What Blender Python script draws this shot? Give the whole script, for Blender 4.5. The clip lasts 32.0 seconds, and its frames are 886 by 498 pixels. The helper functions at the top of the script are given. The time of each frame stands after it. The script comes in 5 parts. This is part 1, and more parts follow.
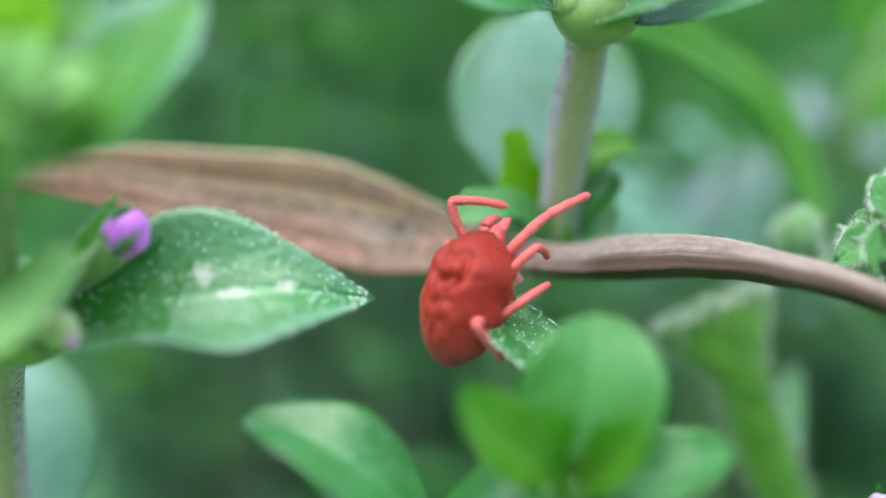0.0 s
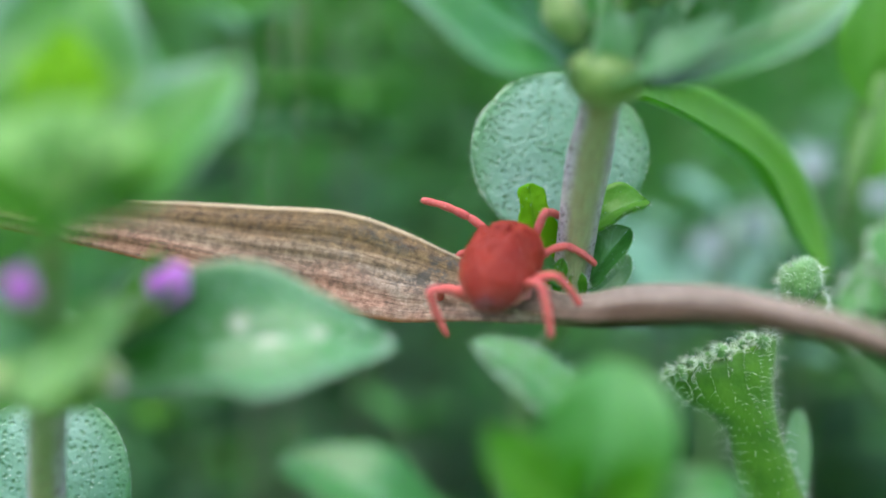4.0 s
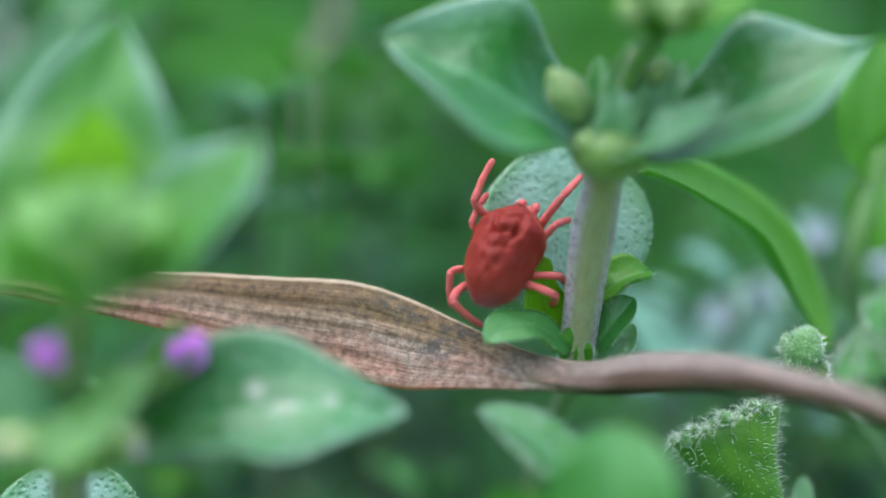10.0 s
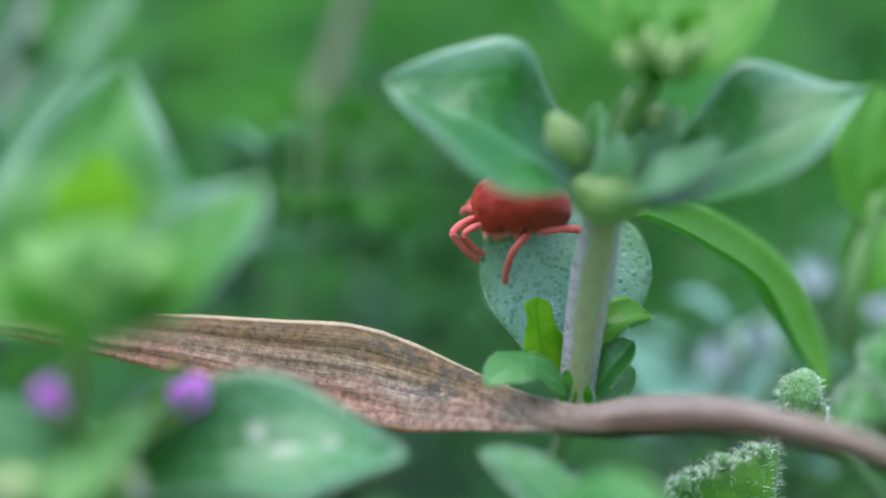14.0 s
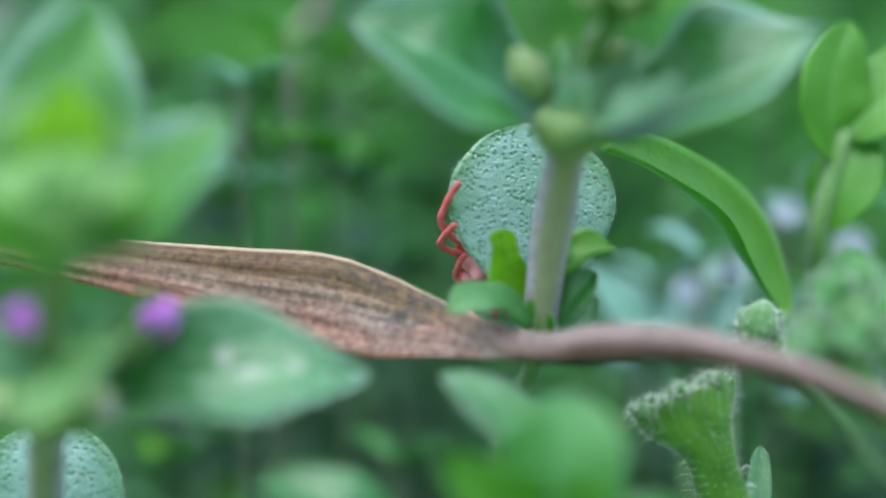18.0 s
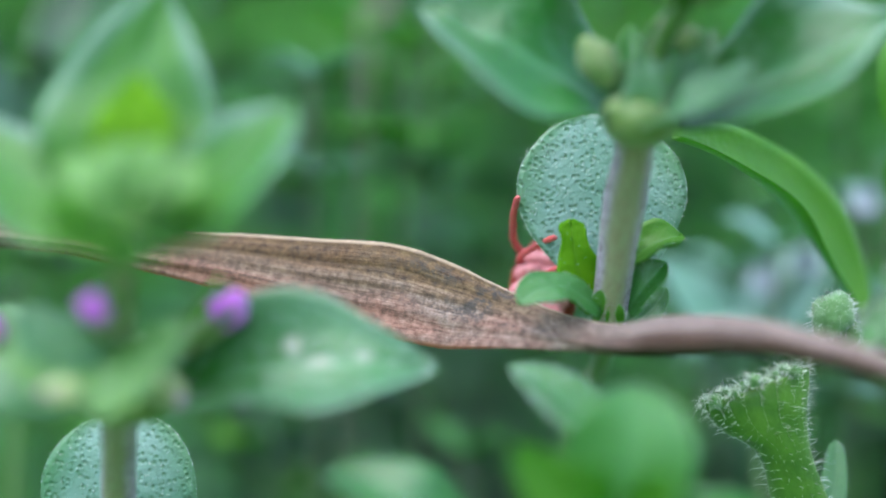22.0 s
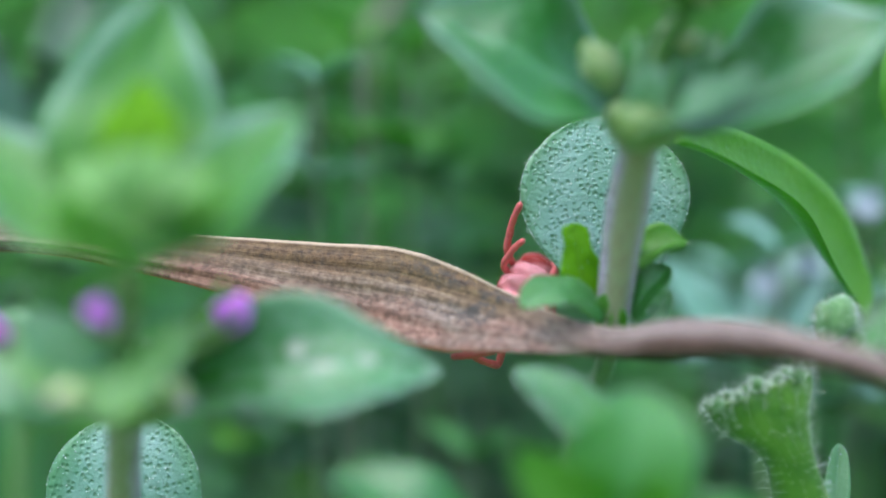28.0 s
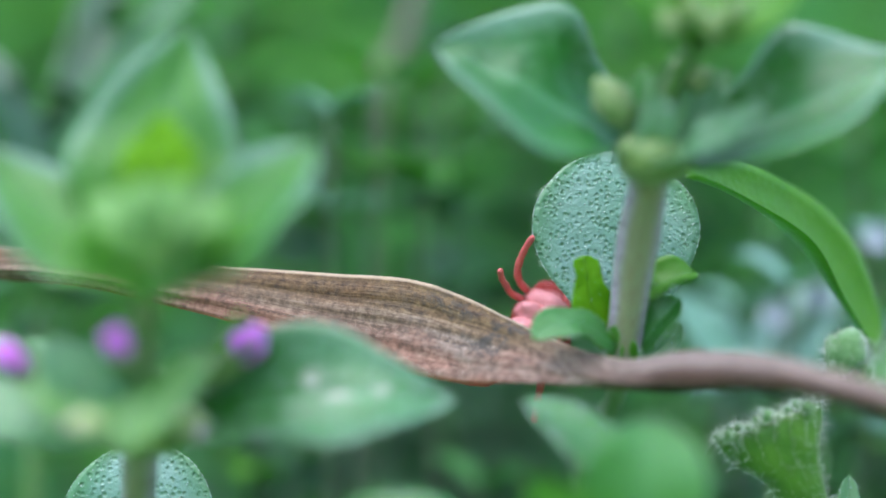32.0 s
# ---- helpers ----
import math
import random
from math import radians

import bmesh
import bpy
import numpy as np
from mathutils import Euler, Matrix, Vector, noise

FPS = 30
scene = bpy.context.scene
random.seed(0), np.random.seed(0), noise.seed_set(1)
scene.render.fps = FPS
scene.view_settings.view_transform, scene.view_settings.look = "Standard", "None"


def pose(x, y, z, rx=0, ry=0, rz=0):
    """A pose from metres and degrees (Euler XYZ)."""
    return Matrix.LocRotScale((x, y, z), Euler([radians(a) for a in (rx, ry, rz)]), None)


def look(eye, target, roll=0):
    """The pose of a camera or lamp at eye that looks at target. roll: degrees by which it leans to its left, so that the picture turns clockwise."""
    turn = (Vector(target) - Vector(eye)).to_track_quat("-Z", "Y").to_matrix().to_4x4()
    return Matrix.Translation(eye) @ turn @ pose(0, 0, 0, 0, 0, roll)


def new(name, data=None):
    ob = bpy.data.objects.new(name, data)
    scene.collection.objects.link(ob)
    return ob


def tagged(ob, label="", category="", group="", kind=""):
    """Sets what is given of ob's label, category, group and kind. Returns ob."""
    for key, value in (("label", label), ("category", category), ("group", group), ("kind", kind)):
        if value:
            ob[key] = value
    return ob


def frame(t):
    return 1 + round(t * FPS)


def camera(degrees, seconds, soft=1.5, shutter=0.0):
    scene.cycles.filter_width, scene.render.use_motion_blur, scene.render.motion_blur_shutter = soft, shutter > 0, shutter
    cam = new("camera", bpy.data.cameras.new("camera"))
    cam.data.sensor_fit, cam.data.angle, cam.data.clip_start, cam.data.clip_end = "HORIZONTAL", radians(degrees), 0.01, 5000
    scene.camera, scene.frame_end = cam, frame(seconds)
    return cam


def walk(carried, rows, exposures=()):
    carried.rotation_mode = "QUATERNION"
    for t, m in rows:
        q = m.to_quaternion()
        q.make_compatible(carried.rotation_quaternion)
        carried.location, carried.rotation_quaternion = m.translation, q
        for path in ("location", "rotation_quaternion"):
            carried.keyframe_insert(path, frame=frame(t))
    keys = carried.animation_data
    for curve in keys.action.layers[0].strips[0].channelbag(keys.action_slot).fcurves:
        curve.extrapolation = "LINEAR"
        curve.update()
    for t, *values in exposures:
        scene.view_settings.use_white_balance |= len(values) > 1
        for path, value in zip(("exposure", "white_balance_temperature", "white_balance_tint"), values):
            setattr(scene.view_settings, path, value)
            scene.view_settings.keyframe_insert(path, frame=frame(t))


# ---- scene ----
# ---- camera and its path (places in millimetres, turns in degrees) ----
MM = 0.001
REACH = 24.73  # from the lens to the plane of the dry blade
cam = camera(40, 32.0, soft=1.8)
cam.data.dof.use_dof = True
cam.data.dof.aperture_fstop = 22.0
PATH = [  # seconds, x, y, z, turn to the left, tilt up, lean
    (0.0, 0.066, -22.649, -0.148, -1.796, -5.132, 0.136),
    (0.5, 0.001, -22.760, -0.120, -1.339, -5.415, 0.133),
    (1.0, -0.021, -22.847, -0.082, -1.398, -5.096, 0.061),
    (1.5, -0.030, -23.228, -0.024, -1.460, -3.546, -0.017),
    (2.0, -0.183, -23.623, -0.026, -1.936, -2.842, -0.172),
    (2.5, -0.175, -23.746, -0.006, -1.891, -2.910, -0.178),
    (3.0, -0.181, -23.761, -0.030, -1.810, -2.896, -0.113),
    (3.5, -0.278, -23.781, -0.034, -1.813, -2.911, -0.070),
    (5.5, -0.183, -23.930, 0.081, -0.396, -1.803, -0.047),
    (6.0, -0.138, -24.154, 0.059, -0.923, -1.064, -0.193),
    (6.5, -0.142, -24.463, 0.018, -1.561, -0.509, -0.221),
    (7.0, -0.109, -24.565, 0.016, -1.843, -0.269, -0.225),
    (7.5, -0.158, -24.544, 0.000, -1.712, -0.114, -0.226),
    (8.0, -0.141, -24.603, -0.022, -1.091, 0.016, -0.099),
    (8.5, -0.181, -24.615, 0.011, -0.646, -0.014, -0.038),
    (9.0, -0.000, -24.727, 0.000, 0.023, 0.022, -0.014),
    (9.5, -0.135, -24.646, -0.008, -0.361, 0.070, 0.002),
    (10.0, -0.127, -24.641, -0.013, -0.710, 0.488, -0.123),
    (10.5, -0.134, -24.580, -0.024, -1.390, 2.000, -0.184),
    (11.0, -0.149, -24.731, -0.042, -2.240, 3.572, -0.265),
    (11.5, -0.130, -24.682, -0.042, -2.395, 3.672, -0.164),
    (12.0, -0.171, -24.792, -0.050, -2.350, 3.223, -0.200),
    (12.5, -0.173, -24.762, -0.027, -2.061, 2.960, -0.140),
    (13.0, -0.211, -24.795, -0.044, -1.662, 2.820, -0.028),
    (13.5, -0.233, -24.720, -0.038, -1.289, 2.550, 0.017),
    (14.0, -0.187, -24.819, -0.009, -0.840, 2.486, -0.012),
    (14.5, -0.160, -24.995, -0.015, 0.173, 2.597, -0.106),
    (16.5, 0.541, -25.528, -0.033, 3.116, 3.002, 0.270),
    (17.0, 0.630, -25.625, -0.046, 1.338, 2.647, 0.294),
    (17.5, 0.580, -25.646, -0.131, -1.274, 1.423, 0.375),
    (18.0, 0.568, -25.497, -0.113, -0.687, -0.547, 0.400),
    (18.5, 0.577, -25.289, -0.129, 0.995, -1.552, 0.368),
    (19.0, 0.655, -25.254, -0.165, 1.977, -1.614, 0.261),
    (19.5, 0.737, -25.308, -0.148, 2.254, -1.390, 0.235),
    (20.0, 0.690, -25.360, -0.126, 2.158, -1.073, 0.225),
    (20.5, 0.700, -25.410, -0.092, 2.253, -0.999, 0.224),
    (21.0, 0.618, -25.384, -0.111, 2.288, -0.952, 0.217),
    (21.5, 0.664, -25.406, -0.101, 2.629, -1.002, 0.304),
    (22.0, 0.658, -25.377, -0.095, 2.719, -1.065, 0.346),
    (22.5, 0.655, -25.382, -0.068, 2.575, -1.178, 0.341),
    (23.0, 0.653, -25.369, -0.119, 2.353, -1.111, 0.207),
    (23.5, 0.645, -25.377, -0.117, 2.252, -1.151, 0.237),
    (24.0, 0.610, -25.376, -0.100, 2.212, -1.213, 0.168),
    (24.5, 0.647, -25.404, -0.082, 2.384, -1.270, 0.227),
    (25.0, 0.735, -25.441, -0.079, 2.626, -1.262, 0.232),
    (25.5, 0.672, -25.413, -0.097, 2.492, -1.237, 0.145),
    (27.5, 0.629, -25.443, -0.049, 2.643, -1.246, 0.286),
    (28.0, 0.671, -25.463, -0.067, 2.907, -0.934, 0.312),
    (28.5, 0.607, -25.529, -0.078, 2.882, -0.604, 0.245),
    (29.0, 0.703, -25.586, -0.051, 3.342, -0.525, 0.317),
    (29.5, 0.731, -25.646, -0.049, 3.383, -0.377, 0.268),
    (30.0, 0.628, -25.626, -0.026, 2.814, -0.299, 0.392),
    (30.5, 0.657, -25.615, -0.056, 2.616, 0.083, 0.296),
    (31.0, 0.622, -25.650, -0.069, 2.599, 0.416, 0.298),
    (31.5, 0.598, -25.699, -0.075, 2.872, 0.635, 0.432),
    (32.0, 0.631, -25.790, -0.056, 3.400, 0.534, 0.560),
]
walk(cam, [(t, pose(x * MM, y * MM, z * MM, 90 + up, 0, left) @ pose(0, 0, 0, 0, 0, lean))
           for t, x, y, z, left, up, lean in PATH], exposures=[(0.0, 1.64, 6450, 9), (3.0, 1.54, 6600, 9), (6.0, 1.44, 6350, 10), (12.0, 1.35, 6100, 13), (18.0, 1.38, 6000, 15), (32.0, 1.37, 5950, 16)])

# ---- light: an overcast sky with a wide soft sun behind cloud ----
world = bpy.data.worlds.new("sky")
scene.world = world
world.use_nodes = True
sky = world.node_tree.nodes.new("ShaderNodeTexSky")
sky.sky_type, sky.sun_disc = "NISHITA", False
sky.sun_elevation, sky.sun_rotation = radians(69), radians(208)
sky.air_density, sky.dust_density, sky.ozone_density = 1.2, 2.0, 1.5
world.node_tree.nodes["Background"].inputs["Strength"].default_value = 0.15
world.node_tree.links.new(sky.outputs[0], world.node_tree.nodes["Background"].inputs["Color"])
sun = new("sun", bpy.data.lights.new("sun", "SUN"))
sun.data.energy, sun.data.angle, sun.data.color = 1.7, radians(75), (1.0, 0.97, 0.92)
sun.matrix_world = look((0, 0, 1), (0.18, 0.34, 0.0))


# ---- materials ----
def graph(name):
    """A new material, its node maker, linker and Principled node, and coordinates in millimetres."""
    m = bpy.data.materials.new(name)
    m.use_nodes = True
    nt = m.node_tree
    made = nt.nodes.new
    shader = nt.nodes["Principled BSDF"]
    tc = made("ShaderNodeTexCoord")
    mm = made("ShaderNodeVectorMath")
    mm.operation = "SCALE"
    mm.inputs["Scale"].default_value = 1000
    nt.links.new(tc.outputs["Object"], mm.inputs[0])
    return m, made, nt.links.new, shader, mm.outputs[0], tc.outputs["UV"]


def put(link, socket, value):
    if isinstance(value, bpy.types.NodeSocket):
        link(value, socket)
    else:
        socket.default_value = value


def grain(made, link, where, scale, detail=3.0, rough=0.55):
    n = made("ShaderNodeTexNoise")
    n.inputs["Scale"].default_value, n.inputs["Detail"].default_value = scale, detail
    n.inputs["Roughness"].default_value = rough
    link(where, n.inputs["Vector"])
    return n.outputs["Fac"]


def cells(made, link, where, scale, feature="F1"):
    n = made("ShaderNodeTexVoronoi")
    n.feature = feature
    n.inputs["Scale"].default_value = scale
    link(where, n.inputs["Vector"])
    return n.outputs["Distance"]


def ramp(made, link, fac, *stops):
    n = made("ShaderNodeValToRGB")
    e = n.color_ramp.elements
    while len(e) < len(stops):
        e.new(0.5)
    for el, (p, c) in zip(e, stops):
        el.position = p
        el.color = (*c, 1) if isinstance(c, tuple) else (c, c, c, 1)
    link(fac, n.inputs[0])
    return n.outputs[0]


def blend(made, link, fac, a, b, how="MIX"):
    n = made("ShaderNodeMix")
    n.data_type, n.blend_type = "RGBA", how
    put(link, n.inputs[0], fac)
    for sock, v in ((n.inputs[6], a), (n.inputs[7], b)):
        put(link, sock, v if isinstance(v, bpy.types.NodeSocket) else (*v, 1))
    return n.outputs[2]


def sums(made, link, op, a, b=0.0, c=0.0):
    n = made("ShaderNodeMath")
    n.operation = op
    for sock, v in zip(n.inputs, (a, b, c)):
        put(link, sock, v)
    return n.outputs[0]


def relief(made, link, shader, height, depth, strength=1.0):
    n = made("ShaderNodeBump")
    n.inputs["Strength"].default_value, n.inputs["Distance"].default_value = strength, depth * MM
    link(height, n.inputs["Height"])
    link(n.outputs[0], shader.inputs["Normal"])
    return n.outputs[0]


def split(made, link, uv):
    n = made("ShaderNodeSeparateXYZ")
    link(uv, n.inputs[0])
    return n.outputs[0], n.outputs[1]


def leaf_material(name, dark, light, vein, rough=0.42, pebble=5.0, depth=0.04, through_light=0.3, spots=False, warm=0.15, pits=0.0, heart=None, rim=None, bloom=0.0, coat=0.7, gloss=0.6):
    m, made, link, sh, mm, uv = graph(name)
    u, v = split(made, link, uv)
    tone = ramp(made, link, grain(made, link, mm, 0.55, 4), (0.3, 0.0), (0.7, 1.0))
    col = blend(made, link, tone, dark, light)
    info = made("ShaderNodeObjectInfo").outputs["Random"]
    col = blend(made, link, sums(made, link, "MULTIPLY", info, warm), col, (light[0] * 2.2, light[1] * 1.15, light[2] * 0.7))
    fine = cells(made, link, mm, pebble * 2.5)
    col = blend(made, link, ramp(made, link, fine, (0.1, 0.35), (0.5, 0.0)), col, light)
    # midrib and side veins
    mid = sums(made, link, "ABSOLUTE", sums(made, link, "SUBTRACT", u, 0.5))
    rib = ramp(made, link, mid, (0.0, 0.1 if pits else 0.6), (0.035, 0.05 if pits else 0.35), (0.07, 0.0))
    col = blend(made, link, rib, col, vein)
    bias = sums(made, link, "SUBTRACT", sums(made, link, "MULTIPLY", v, 34.0), sums(made, link, "MULTIPLY", mid, 26.0))
    side = ramp(made, link, sums(made, link, "SINE", bias), (0.72, 0.0), (1.0, 0.22))
    col = blend(made, link, side, col, vein)
    if heart:
        col = blend(made, link, ramp(made, link, sums(made, link, "ADD", v, sums(made, link, "MULTIPLY", mid, 0.5)), (0.12, 0.85), (0.62, 0.0)), col, heart)
    # pale rims paint sky sheen on edges and tip; the pitted leaf's is green
    if rim:
        edge = sums(made, link, "ADD", mid if pits else sums(made, link, "MULTIPLY", mid, 0.9), sums(made, link, "MULTIPLY", v, 0.22 if pits else 0.32))
        col = blend(made, link, ramp(made, link, edge, (0.46, 0.0), (0.68 if pits else 0.64, 0.8)), col, rim)
    if pits:
        # a pale bloom with small dark pits
        hole = ramp(made, link, sums(made, link, "ADD", cells(made, link, mm, pits), sums(made, link, "MULTIPLY", grain(made, link, mm, 2.5, 2), 0.2)), (0.24, 1.0), (0.58, 0.0))
        col = blend(made, link, sums(made, link, "MULTIPLY", hole, 0.6), col, (0.06, 0.23, 0.10))
    # small pale gland points
    dots = ramp(made, link, cells(made, link, mm, pebble * 1.1), (0.0, 0.5), (0.11, 0.25), (0.15, 0.0))
    col = blend(made, link, dots, col, (0.30, 0.48, 0.32))
    if spots:
        # two pale scars beside the midrib of the near leaf
        patch = None
        for cu, cv, su, sv in ((0.37, 0.47, 0.10, 0.05), (0.50, 0.56, 0.06, 0.075), (0.45, 0.72, 0.09, 0.05)):
            du = sums(made, link, "DIVIDE", sums(made, link, "SUBTRACT", u, cu), su)
            dv = sums(made, link, "DIVIDE", sums(made, link, "SUBTRACT", v, cv), sv)
            rr = sums(made, link, "ADD", sums(made, link, "MULTIPLY", du, du), sums(made, link, "MULTIPLY", dv, dv))
            rr = sums(made, link, "ADD", rr, sums(made, link, "MULTIPLY", grain(made, link, mm, 5.0, 3), 1.6))
            one = ramp(made, link, sums(made, link, "MULTIPLY", rr, 0.5), (0.52, 1.0), (0.74, 0.0))
            patch = one if patch is None else sums(made, link, "MAXIMUM", patch, one)
        col = blend(made, link, sums(made, link, "MULTIPLY", patch, 0.85), col, (0.40, 0.44, 0.33))
    link(col, sh.inputs["Base Color"])
    sh.inputs["Roughness"].default_value = rough
    sh.inputs["Specular IOR Level"].default_value = gloss
    sh.inputs["Coat Weight"].default_value = coat
    sh.inputs["Sheen Weight"].default_value = bloom
    sh.inputs["Sheen Roughness"].default_value = 0.35
    sh.inputs["Sheen Tint"].default_value = (0.80, 0.95, 1.0, 1)
    sh.inputs["Coat Roughness"].default_value = 0.32
    if pits:
        h = sums(made, link, "SUBTRACT", sums(made, link, "ADD", grain(made, link, mm, 3.0, 2), sums(made, link, "MULTIPLY", grain(made, link, mm, 14.0, 2), 0.6)), sums(made, link, "MULTIPLY", hole, 0.8))
    else:
        h = sums(made, link, "ADD", sums(made, link, "MULTIPLY", cells(made, link, mm, pebble), 0.8), sums(made, link, "MULTIPLY", grain(made, link, mm, pebble * 4, 2), 0.35))
    h = sums(made, link, "SUBTRACT", h, sums(made, link, "MULTIPLY", rib, 0.8))
    nrm = relief(made, link, sh, h, depth)
    thin = made("ShaderNodeBsdfTranslucent")
    link(blend(made, link, 0.5, col, (0.22, 0.55, 0.02)), thin.inputs["Color"])
    mix = made("ShaderNodeMixShader")
    mix.inputs[0].default_value = through_light
    link(sh.outputs[0], mix.inputs[1])
    link(thin.outputs[0], mix.inputs[2])
    link(mix.outputs[0], m.node_tree.nodes["Material Output"].inputs["Surface"])
    return m


def stem_material(name, core, flank, green):
    m, made, link, sh, mm, uv = graph(name)
    u, v = split(made, link, uv)
    stretch = made("ShaderNodeCombineXYZ")
    link(sums(made, link, "MULTIPLY", u, 16.0), stretch.inputs[0])
    link(sums(made, link, "MULTIPLY", v, 1.2), stretch.inputs[1])
    streak = grain(made, link, stretch.outputs[0], 2.0, 4, 0.7)
    # purple flush along the two flanks
    flush = ramp(made, link, sums(made, link, "ABSOLUTE", sums(made, link, "SINE", sums(made, link, "MULTIPLY", u, 6.2832))), (0.55, 0.0), (0.9, 1.0))
    col = blend(made, link, ramp(made, link, streak, (0.35, 0.0), (0.7, 1.0)), core, green)
    col = blend(made, link, ramp(made, link, streak, (0.30, 0.55), (0.42, 0.0)), col, (0.10, 0.09, 0.03))
    col = blend(made, link, sums(made, link, "MULTIPLY", flush, ramp(made, link, grain(made, link, mm, 1.5, 2), (0.3, 0.5), (0.6, 1.0))), col, flank)
    fleck = ramp(made, link, grain(made, link, mm, 11.0, 2, 0.7), (0.52, 0.0), (0.62, 0.8))
    col = blend(made, link, sums(made, link, "MULTIPLY", fleck, sums(made, link, "ADD", flush, 0.2)), col, (0.07, 0.035, 0.045))
    link(col, sh.inputs["Base Color"])
    sh.inputs["Roughness"].default_value = 0.5
    sh.inputs["Sheen Weight"].default_value = 0.25
    relief(made, link, sh, streak, 0.05)
    return m


def plain_material(name, colour, other, rough=0.5, scale=3.0, depth=0.02, sheen=0.0, glow=0.0):
    m, made, link, sh, mm, uv = graph(name)
    n = grain(made, link, mm, scale, 4)
    link(blend(made, link, ramp(made, link, n, (0.35, 0.0), (0.65, 1.0)), colour, other), sh.inputs["Base Color"])
    sh.inputs["Roughness"].default_value = rough
    sh.inputs["Sheen Weight"].default_value = sheen
    if glow:
        sh.inputs["Subsurface Weight"].default_value = glow
        sh.inputs["Subsurface Radius"].default_value = (0.3 * MM, 0.25 * MM, 0.1 * MM)
        sh.inputs["Subsurface Scale"].default_value = 1.0
    relief(made, link, sh, sums(made, link, "ADD", n, sums(made, link, "MULTIPLY", grain(made, link, mm, scale * 6, 2), 0.4)), depth)
    return m


def blade_material():
    m, made, link, sh, mm, uv = graph("dry_grass")
    u, v = split(made, link, uv)
    def drawn(across, along, scale, detail, rough):
        n = made("ShaderNodeCombineXYZ")
        link(sums(made, link, "MULTIPLY", u, 1.85 * across), n.inputs[0])
        link(sums(made, link, "MULTIPLY", v, 21.6 * along), n.inputs[1])
        return grain(made, link, n.outputs[0], scale, detail, rough)

    fibre = drawn(9.0, 0.35, 1.0, 4, 0.6)
    fine = drawn(26.0, 0.9, 1.0, 4, 0.65)
    patchy = drawn(0.9, 0.4, 1.0, 4, 0.6)
    mottle = grain(made, link, mm, 6.0, 4, 0.7)
    both = sums(made, link, "ADD", sums(made, link, "MULTIPLY", fibre, 0.24), sums(made, link, "ADD", sums(made, link, "MULTIPLY", fine, 0.26), sums(made, link, "MULTIPLY", mottle, 0.50)))
    col = ramp(made, link, both, (0.38, (0.060, 0.042, 0.028)), (0.45, (0.160, 0.114, 0.080)), (0.52, (0.262, 0.195, 0.148)), (0.60, (0.385, 0.305, 0.242)))
    # pinkish stretches below, olive upper half, orange lower rim, pale upper rim
    col = blend(made, link, sums(made, link, "MULTIPLY", ramp(made, link, patchy, (0.44, 0.0), (0.60, 0.9)), ramp(made, link, u, (0.3, 0.35), (0.6, 1.0))), col, (0.95, 0.66, 0.58), "MULTIPLY")
    upper = ramp(made, link, sums(made, link, "ADD", u, sums(made, link, "MULTIPLY", sums(made, link, "SUBTRACT", fibre, 0.5), 0.6)), (0.30, 1.0), (0.58, 0.0))
    upper = sums(made, link, "MULTIPLY", upper, ramp(made, link, v, (0.48, 1.0), (0.60, 0.0)))
    col = blend(made, link, upper, col, (0.57, 0.51, 0.30), "MULTIPLY")
    old = ramp(made, link, v, (0.27, 0.7), (0.41, 0.0))
    col = blend(made, link, old, col, (0.60, 0.52, 0.38), "MULTIPLY")
    low_rim = sums(made, link, "MULTIPLY", ramp(made, link, u, (0.94, 0.0), (0.98, 0.7)), ramp(made, link, v, (0.44, 1.0), (0.54, 0.0)))
    col = blend(made, link, low_rim, col, (0.42, 0.16, 0.08))
    col = blend(made, link, ramp(made, link, u, (0.0, 0.85), (0.022, 0.7), (0.045, 0.0)), col, (0.52, 0.42, 0.29))
    # rolled stretch: greyer above; dark brown below paints the shade on its turned-under face
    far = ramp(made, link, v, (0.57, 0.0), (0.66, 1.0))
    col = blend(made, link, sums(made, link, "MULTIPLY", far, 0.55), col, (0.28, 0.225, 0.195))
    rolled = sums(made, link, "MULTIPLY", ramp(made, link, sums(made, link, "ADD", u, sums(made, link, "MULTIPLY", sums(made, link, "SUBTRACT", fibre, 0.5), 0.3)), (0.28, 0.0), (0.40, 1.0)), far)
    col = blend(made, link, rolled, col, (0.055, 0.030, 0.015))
    # black mildew in loose clusters where the blade widens, sparse dots and thin dark nerves all along
    spot = ramp(made, link, grain(made, link, mm, 4.5, 5, 0.75), (0.46, 0.0), (0.55, 0.9))
    area = sums(made, link, "MULTIPLY", ramp(made, link, grain(made, link, mm, 1.1, 2), (0.42, 0.0), (0.52, 1.0)), ramp(made, link, u, (0.03, 0.3), (0.12, 1.0), (0.55, 1.0), (0.75, 0.25)))
    thick = ramp(made, link, v, (0.36, 0.25), (0.42, 0.9), (0.51, 1.0), (0.56, 0.2))
    col = blend(made, link, sums(made, link, "MULTIPLY", sums(made, link, "MULTIPLY", spot, area), thick), col, (0.050, 0.048, 0.042))
    nerve = ramp(made, link, drawn(20.0, 0.12, 1.0, 2, 0.5), (0.33, 0.5), (0.38, 0.0))
    col = blend(made, link, nerve, col, (0.075, 0.040, 0.025))
    dot = ramp(made, link, drawn(16.0, 8.0, 1.0, 3, 0.75), (0.61, 0.0), (0.68, 0.7))
    col = blend(made, link, dot, col, (0.07, 0.045, 0.025))
    link(col, sh.inputs["Base Color"])
    sh.inputs["Roughness"].default_value = 0.62
    sh.inputs["Specular IOR Level"].default_value = 0.3
    relief(made, link, sh, both, 0.07)
    return m


